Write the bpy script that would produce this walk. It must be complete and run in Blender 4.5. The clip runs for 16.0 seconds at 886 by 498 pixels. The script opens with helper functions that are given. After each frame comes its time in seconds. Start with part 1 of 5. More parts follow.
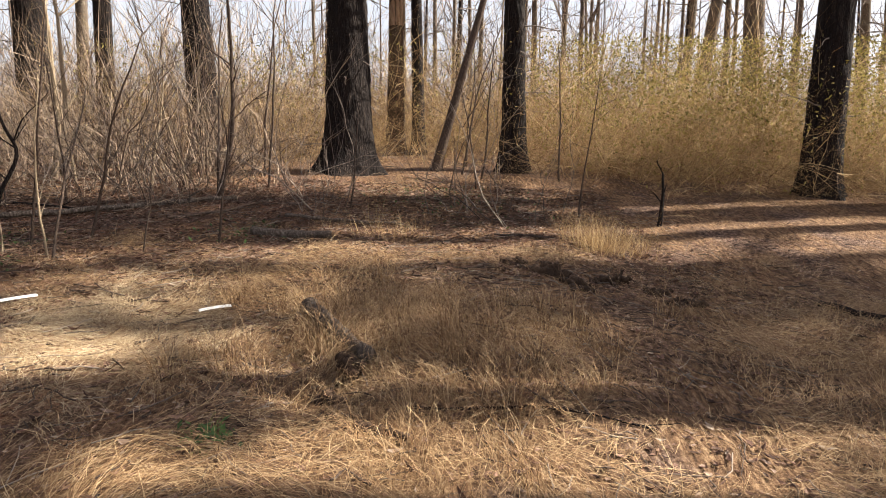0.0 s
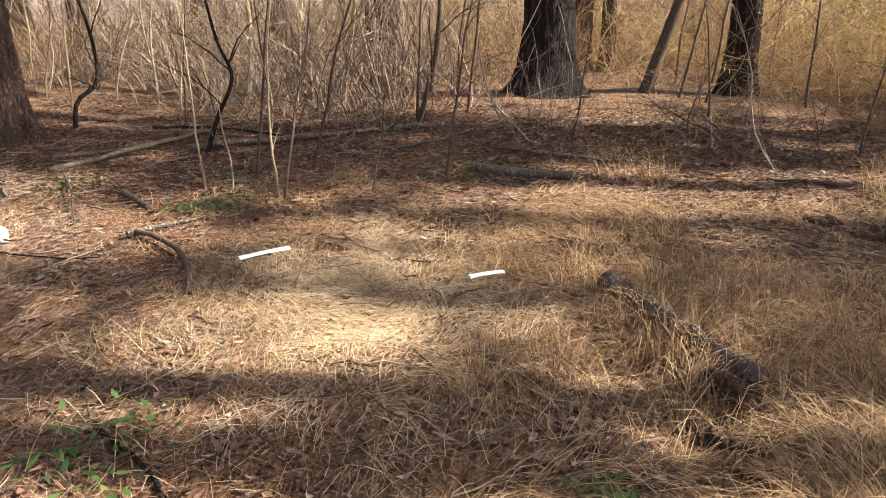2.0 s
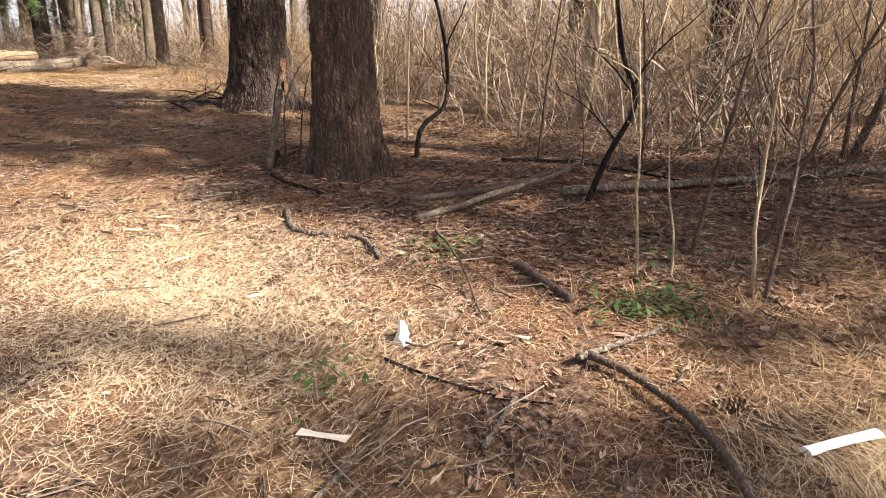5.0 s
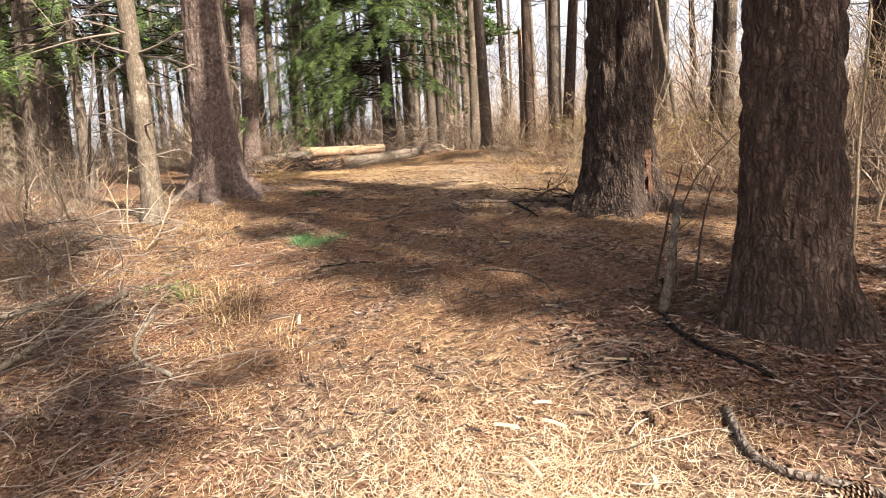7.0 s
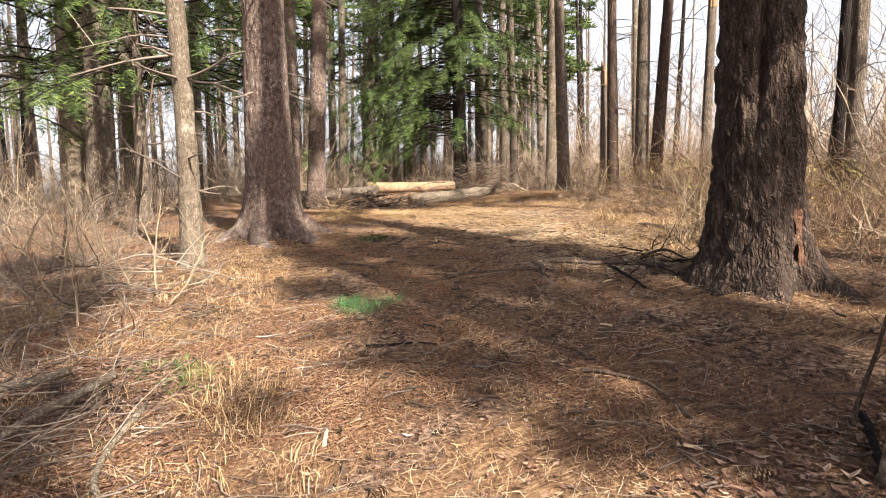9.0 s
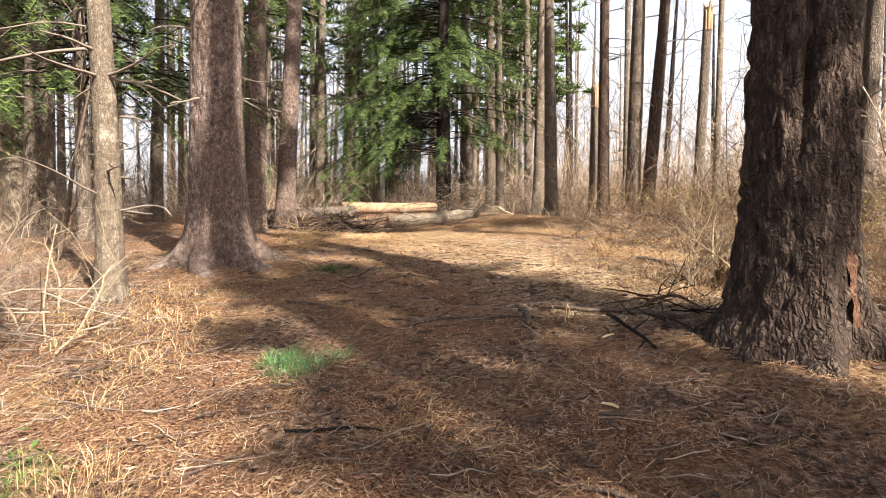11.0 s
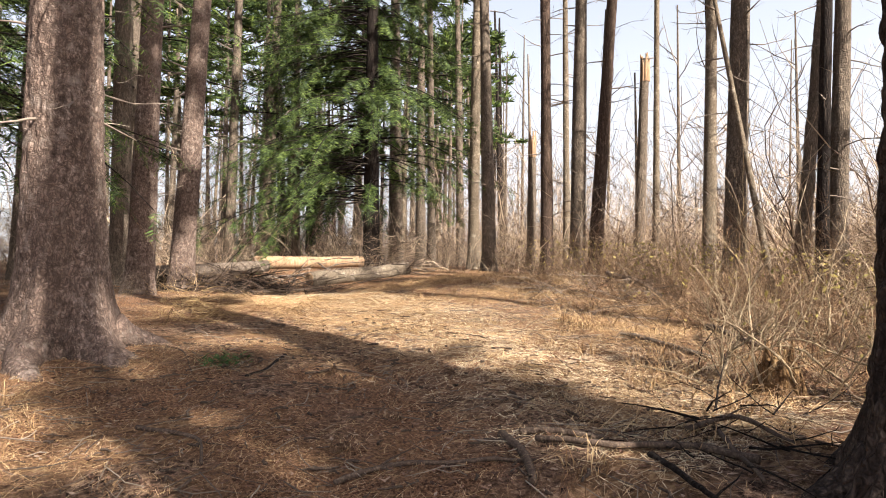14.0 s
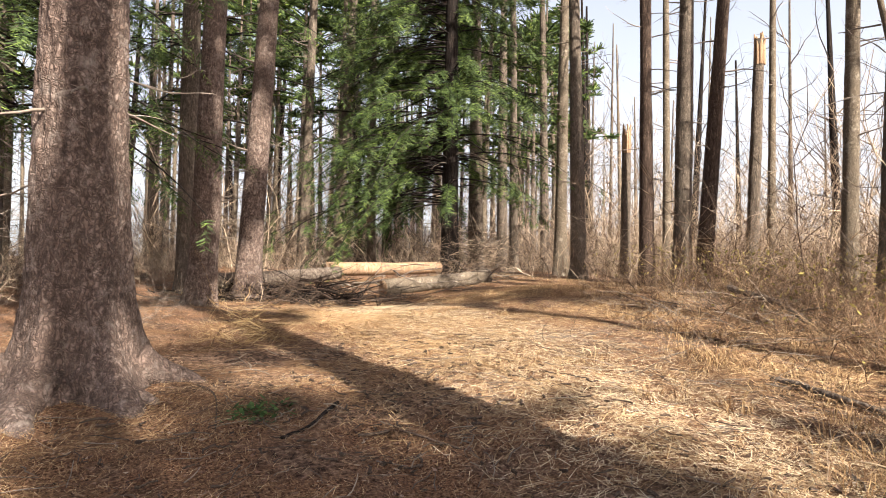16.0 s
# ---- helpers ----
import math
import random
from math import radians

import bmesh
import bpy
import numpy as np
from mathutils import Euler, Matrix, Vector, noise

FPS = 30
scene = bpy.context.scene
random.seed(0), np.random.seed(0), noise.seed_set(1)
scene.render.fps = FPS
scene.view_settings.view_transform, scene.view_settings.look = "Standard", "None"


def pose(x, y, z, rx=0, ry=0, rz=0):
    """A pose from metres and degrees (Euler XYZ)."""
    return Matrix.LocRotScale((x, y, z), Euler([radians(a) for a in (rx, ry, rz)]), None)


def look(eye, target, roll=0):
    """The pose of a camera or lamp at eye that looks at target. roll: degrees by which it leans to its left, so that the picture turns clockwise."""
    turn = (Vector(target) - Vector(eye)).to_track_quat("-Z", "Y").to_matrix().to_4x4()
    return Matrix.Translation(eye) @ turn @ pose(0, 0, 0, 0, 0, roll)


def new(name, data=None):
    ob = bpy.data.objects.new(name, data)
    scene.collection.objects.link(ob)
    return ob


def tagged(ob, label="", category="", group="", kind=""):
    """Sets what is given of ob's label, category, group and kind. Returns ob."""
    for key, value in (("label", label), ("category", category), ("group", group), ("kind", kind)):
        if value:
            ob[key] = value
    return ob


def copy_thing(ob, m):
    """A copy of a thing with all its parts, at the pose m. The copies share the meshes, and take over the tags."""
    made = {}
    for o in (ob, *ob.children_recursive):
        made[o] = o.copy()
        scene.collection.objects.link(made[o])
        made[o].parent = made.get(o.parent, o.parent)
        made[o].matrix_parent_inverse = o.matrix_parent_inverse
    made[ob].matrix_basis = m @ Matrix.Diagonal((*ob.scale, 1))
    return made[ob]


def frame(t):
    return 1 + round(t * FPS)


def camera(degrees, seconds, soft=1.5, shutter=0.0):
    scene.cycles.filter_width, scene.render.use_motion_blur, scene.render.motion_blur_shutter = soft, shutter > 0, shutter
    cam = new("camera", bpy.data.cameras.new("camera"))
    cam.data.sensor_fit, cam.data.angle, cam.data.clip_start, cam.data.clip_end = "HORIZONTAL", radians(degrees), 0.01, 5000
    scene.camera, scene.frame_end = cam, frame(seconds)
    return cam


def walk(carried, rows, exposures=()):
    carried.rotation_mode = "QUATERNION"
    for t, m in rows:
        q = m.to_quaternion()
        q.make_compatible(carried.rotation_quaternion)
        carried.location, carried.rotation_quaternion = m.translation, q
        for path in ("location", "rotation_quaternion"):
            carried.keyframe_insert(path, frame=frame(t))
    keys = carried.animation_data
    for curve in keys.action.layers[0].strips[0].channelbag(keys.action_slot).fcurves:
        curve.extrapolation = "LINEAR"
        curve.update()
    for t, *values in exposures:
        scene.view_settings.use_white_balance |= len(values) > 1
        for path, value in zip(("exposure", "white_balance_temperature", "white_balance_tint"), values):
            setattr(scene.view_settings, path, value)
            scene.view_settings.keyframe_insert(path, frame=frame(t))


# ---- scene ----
cam = camera(71.9, 16.0, soft=1.0)
PATH = [
    (0, (-0.058, 0.103, 1.274), (-0.041, 2.085, 1.007), 0.1),
    (0.5, (-0.431, 0.302, 1.247), (-0.731, 2.221, 0.769), -0.2),
    (1, (-0.707, 0.54, 1.318), (-1.064, 2.432, 0.778), 0.1),
    (1.5, (-0.969, 0.767, 1.351), (-1.335, 2.657, 0.81), 0.4),
    (2, (-1.309, 0.975, 1.397), (-1.674, 2.866, 0.86), 0.2),
    (2.5, (-1.574, 1.2, 1.389), (-1.934, 3.093, 0.854), 0.2),
    (3, (-1.851, 1.464, 1.446), (-2.215, 3.357, 0.914), 0.3),
    (3.5, (-2.199, 1.61, 1.451), (-2.668, 3.481, 0.921), 0.1),
    (3.8, (-2.508, 1.7, 1.465), (-3.094, 3.536, 0.93), -0.5),
    (4, (-2.627, 1.702, 1.504), (-3.273, 3.52, 0.976), -0.5),
    (4.5, (-2.996, 1.859, 1.487), (-3.82, 3.604, 0.961), -0.3),
    (5, (-3.361, 2.069, 1.537), (-4.364, 3.719, 1.015), 0.3),
    (5.2, (-3.499, 2.113, 1.541), (-4.567, 3.727, 1.035), 0.6),
    (7.3, (-5.207, 2.789, 1.906), (-6.935, 3.761, 1.641), -2.8),
    (7.5, (-5.335, 2.81, 1.925), (-7.077, 3.761, 1.676), -2.4),
    (8, (-5.607, 2.91, 1.917), (-7.386, 3.797, 1.703), -1.3),
    (8.2, (-5.726, 2.978, 1.934), (-7.52, 3.842, 1.74), -1.1),
    (10.3, (-6.707, 3.78, 2.034), (-8.507, 4.638, 1.879), -0.5),
    (10.5, (-6.797, 3.832, 2.048), (-8.594, 4.699, 1.903), -0.1),
    (11, (-7.059, 3.932, 2.06), (-8.841, 4.832, 1.949), 0.5),
    (11.5, (-7.313, 3.988, 2.105), (-9.084, 4.915, 2.028), 0.6),
    (12, (-7.588, 4.093, 2.108), (-9.348, 5.043, 2.058), 0.7),
    (12.5, (-7.937, 4.281, 2.154), (-9.689, 5.246, 2.132), 0.8),
    (13, (-8.236, 4.404, 2.184), (-9.963, 5.412, 2.186), 0.9),
    (13.5, (-8.508, 4.5, 2.235), (-10.193, 5.577, 2.261), 0.7),
    (14, (-8.777, 4.649, 2.234), (-10.436, 5.765, 2.286), 0.7),
    (14.5, (-9.028, 4.798, 2.285), (-10.676, 5.929, 2.344), 0.6),
    (15, (-9.334, 4.95, 2.304), (-10.981, 6.083, 2.362), 0.7),
    (15.5, (-9.639, 5.079, 2.324), (-11.348, 6.117, 2.378), 1.1),
    (16, (-9.917, 5.267, 2.404), (-11.706, 6.159, 2.452), 1.1),
]
walk(cam, [(t, look(eye, target, roll)) for t, eye, target, roll in PATH], exposures=[(0, 1.84), (1, 2.06), (2, 2.12), (3, 2.08), (5, 2.18), (7.5, 2.08), (11, 2.14), (12.5, 2.08), (16, 2.05)])

# ---- world, sun, exposure ----
SUN_AZ, SUN_EL = radians(9.5), radians(40)
world = bpy.data.worlds.new("sky_world")
scene.world = world
world.use_nodes = True
wn = world.node_tree
sky = wn.nodes.new("ShaderNodeTexSky")
sky.sky_type, sky.sun_disc = "NISHITA", False
sky.sun_elevation, sky.sun_rotation = SUN_EL, radians(90) - SUN_AZ
sky.air_density, sky.dust_density, sky.ozone_density = 0.55, 4.0, 0.8
# white spring haze, thickest at the horizon all round
geo = wn.nodes.new("ShaderNodeTexCoord")
sep = wn.nodes.new("ShaderNodeSeparateXYZ")
haze = wn.nodes.new("ShaderNodeMapRange")
haze.inputs["From Min"].default_value, haze.inputs["From Max"].default_value = 0.0, 0.85
haze.inputs["To Min"].default_value, haze.inputs["To Max"].default_value = 0.92, 0.0
veil = wn.nodes.new("ShaderNodeMix")
veil.data_type = "RGBA"
veil.inputs[7].default_value = (3.5, 3.5, 3.5, 1)
wn.links.new(geo.outputs["Generated"], sep.inputs[0])
wn.links.new(sep.outputs[2], haze.inputs[0])
wn.links.new(haze.outputs[0], veil.inputs[0])
wn.links.new(sky.outputs[0], veil.inputs[6])
wn.links.new(veil.outputs[2], wn.nodes["Background"].inputs[0])
wn.nodes["Background"].inputs[1].default_value = 0.09
sun = new("sun", bpy.data.lights.new("sun", "SUN"))
sun.data.energy, sun.data.angle, sun.data.color = 5.0, radians(0.6), (1.0, 0.93, 0.82)
SUN_DIR = Vector((math.cos(SUN_AZ) * math.cos(SUN_EL), math.sin(SUN_AZ) * math.cos(SUN_EL), math.sin(SUN_EL)))
sun.matrix_world = look(SUN_DIR * 60, (0, 0, 0))

rng = np.random.default_rng(7)

# ---- numbers: noise, ground height ----
TABLE = rng.random(65536)


def vnoise(p):
    """Smooth value noise, 0 to 1, of an N x 3 array."""
    i = np.floor(p).astype(np.int64)
    f = p - i
    f = f * f * (3 - 2 * f)
    out = 0
    for dx in (0, 1):
        for dy in (0, 1):
            for dz in (0, 1):
                h = ((i[:, 0] + dx) * 73856093 ^ (i[:, 1] + dy) * 19349663 ^ (i[:, 2] + dz) * 83492791) & 65535
                w = (f[:, 0] if dx else 1 - f[:, 0]) * (f[:, 1] if dy else 1 - f[:, 1]) * (f[:, 2] if dz else 1 - f[:, 2])
                out = out + TABLE[h] * w
    return out


def fbm(p, octaves=3):
    out, amp, tot = 0, 1.0, 0.0
    for k in range(octaves):
        out = out + amp * vnoise(p * 2 ** k + 17.3 * k)
        tot += amp
        amp *= 0.5
    return out / tot


MOUNDS = [(-1.6, 10.9, 0.2, 2.2), (-9.7, 7.8, 0.12, 1.3), (-0.6, 3.7, 0.14, 0.55), (0.1, 4.2, 0.12, 0.7), (-0.9, 2.2, 0.12, 0.6), (-5.6, 3.7, -0.1, 1.4), (-21.8, 9.6, -0.42, 2.6),
          (0, 0, 0.18, 1.6), (-15.2, 4.9, 0.08, 1.0), (0.9, 5.7, 0.06, 0.8), (-0.98, 3.8, -0.16, 0.2), (-0.75, 3.2, -0.13, 0.18), (-2.2, 3.2, 0.05, 0.35), (0.9, 3.4, 0.08, 0.4), (1.6, 4.3, 0.1, 0.5), (-19.5, 12.8, 0.12, 1.6)]


def H(x, y):
    """Ground height."""
    x, y = np.asarray(x, float), np.asarray(y, float)
    cx = np.clip(x, -30, 2.5) / 10
    cy = np.clip(y, -2, 18) / 10
    z = (-0.5694 - 0.961 * cx + 1.4673 * cy + 0.2391 * cx ** 2 + 0.7563 * cx * cy - 0.03 * cy ** 2
         + 0.1054 * cx ** 3 + 0.1938 * cx ** 2 * cy + 0.1083 * cx * cy ** 2 - 0.0011 * cy ** 3)
    for mx, my, a, s in MOUNDS:
        z = z + a * np.exp(-((x - mx) ** 2 + (y - my) ** 2) / (2 * s * s))
    p = np.stack([x.ravel(), y.ravel(), 0 * x.ravel()], 1)
    z = z + 0.09 * (fbm(p * 0.9, 3) - 0.5).reshape(x.shape) + 0.035 * (fbm(p * 4.5, 2) - 0.5).reshape(x.shape)
    return z


def gz(x, y):
    return float(H(np.array([x]), np.array([y]))[0])


# ---- mesh building ----
def quads_mesh(name, v, q, mat, smooth=True):
    me = bpy.data.meshes.new(name)
    v, q = np.asarray(v, np.float32), np.asarray(q, np.int32)
    me.vertices.add(len(v))
    me.vertices.foreach_set("co", v.ravel())
    me.loops.add(q.size)
    me.loops.foreach_set("vertex_index", q.ravel())
    me.polygons.add(len(q))
    me.polygons.foreach_set("loop_start", np.arange(0, q.size, 4, dtype=np.int32))
    me.polygons.foreach_set("use_smooth", np.full(len(q), smooth))
    me.update(calc_edges=True)
    me.materials.append(mat)
    return me


class Geo:
    """Collects quads."""

    def __init__(self):
        self.v, self.q, self.n = [], [], 0

    def add(self, v, q):
        self.v.append(np.asarray(v, float))
        self.q.append(np.asarray(q, int) + self.n)
        self.n += len(v)

    def tube(self, pts, radii, sides=5, cap=True):
        pts = np.asarray(pts, float)
        radii = np.broadcast_to(np.asarray(radii, float), (len(pts),))
        d = np.gradient(pts, axis=0)
        d /= np.linalg.norm(d, axis=1)[:, None] + 1e-9
        ref = np.array([0.31, 0.17, 0.93]) if abs(d[0][2]) < 0.8 else np.array([0.95, 0.2, 0.1])
        a = np.cross(d, ref)
        a /= np.linalg.norm(a, axis=1)[:, None] + 1e-9
        b = np.cross(d, a)
        ang = np.arange(sides) * 2 * np.pi / sides
        ring = pts[:, None, :] + radii[:, None, None] * (np.cos(ang)[None, :, None] * a[:, None, :] + np.sin(ang)[None, :, None] * b[:, None, :])
        n = len(pts)
        i = np.arange(n - 1)[:, None] * sides
        j = np.arange(sides)[None, :]
        q = np.stack([i + j, i + (j + 1) % sides, i + sides + (j + 1) % sides, i + sides + j], -1).reshape(-1, 4)
        v = ring.reshape(-1, 3)
        if cap:
            v = np.vstack([v, pts[:1], pts[-1:]])
            c0, c1 = n * sides, n * sides + 1
            caps = []
            for k in range(0, sides - 1, 2):
                caps.append((c0, (k + 2) % sides, (k + 1) % sides, k))
                o = (n - 1) * sides
                caps.append((c1, o + k, o + (k + 1) % sides, o + (k + 2) % sides))
            if caps:
                q = np.vstack([q, caps])
        self.add(v, q)

    def ribbon(self, pts, radii):
        pts = np.asarray(pts, float)
        d = np.gradient(pts, axis=0)
        a = np.cross(d, TABLE[(np.abs(pts[0] * 977).astype(int) * 7 + np.arange(3) * 31) % 65536] - 0.5)
        a /= np.linalg.norm(a, axis=1)[:, None] + 1e-9
        w = np.asarray(radii, float)[:, None] * a
        n = len(pts)
        i = np.arange(n - 1)
        self.add(np.vstack([pts - w, pts + w]), np.stack([i, i + 1, i + 1 + n, i + n], 1))

    def mesh(self, name, mat, smooth=True):
        return quads_mesh(name, np.vstack(self.v), np.vstack(self.q), mat, smooth)


def part(name, geo, mat, parent, label="", smooth=True):
    ob = new(name, geo.mesh(name, mat, smooth) if isinstance(geo, Geo) else geo)
    ob.parent = parent
    if label:
        ob["label"] = label
    return ob


def thing(name, x, y, z, label, category, group="", kind=""):
    ob = new(name)
    ob.location = (x, y, z)
    return tagged(ob, label, category, group, kind)


# ---- materials ----
def ramp(nt, fac, stops):
    r = nt.nodes.new("ShaderNodeValToRGB")
    while len(r.color_ramp.elements) < len(stops):
        r.color_ramp.elements.new(0.5)
    for e, (p, c) in zip(r.color_ramp.elements, stops):
        e.position, e.color = p, (*c, 1)
    nt.links.new(fac, r.inputs[0])
    return r.outputs[0]


def mat_new(name, rough=0.9, spec=0.25):
    m = bpy.data.materials.new(name)
    m.use_nodes = True
    b = m.node_tree.nodes["Principled BSDF"]
    b.inputs["Roughness"].default_value = rough
    b.inputs["Specular IOR Level"].default_value = spec
    return m, m.node_tree, b


def tex_noise(nt, coord, scale, detail=5, rough=0.6, stretch=(1, 1, 1)):
    mp = nt.nodes.new("ShaderNodeMapping")
    mp.inputs["Scale"].default_value = stretch
    nt.links.new(coord, mp.inputs[0])
    n = nt.nodes.new("ShaderNodeTexNoise")
    n.inputs["Scale"].default_value, n.inputs["Detail"].default_value, n.inputs["Roughness"].default_value = scale, detail, rough
    nt.links.new(mp.outputs[0], n.inputs[0])
    return n.outputs["Fac"]


def mix(nt, fac, a, b, mode="MIX"):
    m = nt.nodes.new("ShaderNodeMix")
    m.data_type, m.blend_type = "RGBA", mode
    for s, val in ((m.inputs[0], fac), (m.inputs[6], a), (m.inputs[7], b)):
        if isinstance(val, (int, float)):
            s.default_value = val
        elif isinstance(val, tuple):
            s.default_value = (*val, 1)
        else:
            nt.links.new(val, s)
    return m.outputs[2]


def bump(nt, b, height, strength, dist):
    n = nt.nodes.new("ShaderNodeBump")
    n.inputs["Strength"].default_value, n.inputs["Distance"].default_value = strength, dist
    nt.links.new(height, n.inputs["Height"])
    nt.links.new(n.outputs[0], b.inputs["Normal"])


def bark_mat(name, dark, mid, light, plates=24.0, stretch=0.28, lichen=None, depth=0.02, gap=0.34):
    """Bark: plates parted by dark cracks, blotches, fine grain."""
    m, nt, b = mat_new(name, 0.92, 0.12)
    co = nt.nodes.new("ShaderNodeTexCoord").outputs["Object"]
    warp = nt.nodes.new("ShaderNodeTexNoise")
    warp.inputs["Scale"].default_value, warp.inputs["Detail"].default_value = 9, 3
    nt.links.new(co, warp.inputs[0])
    add = nt.nodes.new("ShaderNodeVectorMath")
    add.operation = "MULTIPLY_ADD"
    add.inputs[1].default_value = (0.1, 0.1, 0.5)
    nt.links.new(warp.outputs["Color"], add.inputs[0])
    nt.links.new(co, add.inputs[2])
    mp = nt.nodes.new("ShaderNodeMapping")
    mp.inputs["Scale"].default_value = (1, 1, stretch)
    nt.links.new(add.outputs[0], mp.inputs[0])
    vo = nt.nodes.new("ShaderNodeTexVoronoi")
    vo.feature = "DISTANCE_TO_EDGE"
    vo.inputs["Scale"].default_value = plates
    nt.links.new(mp.outputs[0], vo.inputs[0])
    crack = ramp(nt, vo.outputs["Distance"], [(0.0, (0, 0, 0)), (gap, (1, 1, 1))])
    f1 = tex_noise(nt, co, plates * 0.8, 5, 0.65, (1, 1, stretch))
    f2 = tex_noise(nt, co, 2.2, 4, 0.6)
    f3 = tex_noise(nt, co, 90, 3, 0.7, (1, 1, 0.4))
    c = ramp(nt, f1, [(0.3, dark), (0.48, mid), (0.7, light)])
    c = mix(nt, ramp(nt, f2, [(0.42, (0, 0, 0)), (0.62, (0.7, 0.7, 0.7))]), c, mid)
    c = mix(nt, 0.7, c, mix(nt, crack, dark, c))
    c = mix(nt, 0.55, c, ramp(nt, f3, [(0.3, (0.4, 0.38, 0.36)), (0.7, (1, 1, 1))]), "MULTIPLY")
    if lichen:
        f4 = tex_noise(nt, co, 5.5, 6, 0.7)
        c = mix(nt, ramp(nt, f4, [(0.55, (0, 0, 0)), (0.68, (0.7, 0.7, 0.7))]), c, lichen)
    nt.links.new(c, b.inputs["Base Color"])
    h = mix(nt, 0.35, crack, f1)
    bump(nt, b, h, 1.0, depth)
    return m


def island_mat(name, stops, rough=0.85, translucent=0.0, spec=0.2):
    """Loose pieces, each a little different."""
    m, nt, b = mat_new(name, rough, spec)
    r = nt.nodes.new("ShaderNodeNewGeometry").outputs["Random Per Island"]
    c = ramp(nt, r, stops)
    co = nt.nodes.new("ShaderNodeTexCoord").outputs["Object"]
    c = mix(nt, 0.45, c, ramp(nt, tex_noise(nt, co, 40, 3), [(0.3, (0.5, 0.48, 0.45)), (0.7, (1, 1, 1))]), "MULTIPLY")
    nt.links.new(c, b.inputs["Base Color"])
    if translucent:
        tr = nt.nodes.new("ShaderNodeBsdfTranslucent")
        nt.links.new(c, tr.inputs[0])
        ms = nt.nodes.new("ShaderNodeMixShader")
        ms.inputs[0].default_value = translucent
        nt.links.new(b.outputs[0], ms.inputs[1])
        nt.links.new(tr.outputs[0], ms.inputs[2])
        nt.links.new(ms.outputs[0], nt.nodes["Material Output"].inputs[0])
    return m


def ground_mat():
    m, nt, b = mat_new("forest_floor", 0.95, 0.1)
    co = nt.nodes.new("ShaderNodeTexCoord").outputs["Object"]
    fine = tex_noise(nt, co, 55, 6, 0.75)
    streak = tex_noise(nt, co, 30, 5, 0.7, (1, 0.25, 1))
    needles = ramp(nt, fine, [(0.38, (0.025, 0.011, 0.006)), (0.52, (0.18, 0.092, 0.052)), (0.66, (0.4, 0.25, 0.145))])
    straw = ramp(nt, streak, [(0.36, (0.06, 0.034, 0.02)), (0.52, (0.2, 0.115, 0.064)), (0.68, (0.42, 0.275, 0.155))])
    leaf = ramp(nt, tex_noise(nt, co, 22, 5, 0.7), [(0.38, (0.02, 0.012, 0.009)), (0.52, (0.14, 0.085, 0.06)), (0.68, (0.36, 0.25, 0.18))])
    sep = nt.nodes.new("ShaderNodeSeparateXYZ")
    nt.links.new(co, sep.inputs[0])
    east = nt.nodes.new("ShaderNodeMath")
    east.operation = "MULTIPLY_ADD"
    east.inputs[1].default_value, east.inputs[2].default_value = 0.06, 0.2
    nt.links.new(sep.outputs[0], east.inputs[0])
    east2 = nt.nodes.new("ShaderNodeMath")
    east2.operation, east2.use_clamp = "MAXIMUM", False
    nt.links.new(east.outputs[0], east2.inputs[0])
    east2.inputs[1].default_value = -0.06
    sumn = nt.nodes.new("ShaderNodeMath")
    sumn.operation = "ADD"
    nt.links.new(tex_noise(nt, co, 0.5, 4, 0.6), sumn.inputs[0])
    nt.links.new(east2.outputs[0], sumn.inputs[1])
    big = ramp(nt, sumn.outputs[0], [(0.44, (0, 0, 0)), (0.6, (1, 1, 1))])
    mid = ramp(nt, tex_noise(nt, co, 1.1, 4, 0.6, (1.3, 1, 1)), [(0.47, (0, 0, 0)), (0.6, (1, 1, 1))])
    c = mix(nt, big, needles, straw)
    c = mix(nt, mid, c, leaf)
    nt.links.new(c, b.inputs["Base Color"])
    bump(nt, b, fine, 1.0, 0.05)
    return m


M_GROUND = ground_mat()
M_PINE = bark_mat("pine_bark", (0.022, 0.015, 0.012), (0.1, 0.066, 0.05), (0.23, 0.16, 0.12), 30, 0.17, depth=0.025, gap=0.42)
M_REDPINE = bark_mat("red_pine_bark", (0.014, 0.01, 0.008), (0.082, 0.056, 0.044), (0.23, 0.165, 0.125), 28, 0.2, depth=0.03, gap=0.42)
M_SPRUCE = bark_mat("spruce_bark", (0.04, 0.028, 0.023), (0.165, 0.115, 0.094), (0.36, 0.285, 0.245), 24, 0.85, (0.22, 0.18, 0.155), 0.012, 0.3)
M_GREY = bark_mat("grey_bark", (0.05, 0.04, 0.032), (0.165, 0.128, 0.1), (0.32, 0.255, 0.195), 32, 0.3, (0.22, 0.18, 0.14))
M_PALE = bark_mat("pale_bark", (0.07, 0.052, 0.038), (0.19, 0.15, 0.11), (0.36, 0.295, 0.22), 36, 0.7, (0.34, 0.29, 0.23), 0.01, 0.35)
# dark bark, deepened towards black to take in the first trunks' backlit shade
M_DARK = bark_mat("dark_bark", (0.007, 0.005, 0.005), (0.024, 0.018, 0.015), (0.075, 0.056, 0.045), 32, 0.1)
M_WOOD = bark_mat("bare_wood", (0.14, 0.08, 0.04), (0.31, 0.195, 0.12), (0.47, 0.345, 0.23), 25, 0.08, depth=0.005, gap=0.05)
M_ROT = bark_mat("rotten_wood", (0.015, 0.01, 0.008), (0.07, 0.043, 0.028), (0.2, 0.125, 0.075), 50, 0.25, depth=0.01, gap=0.08)
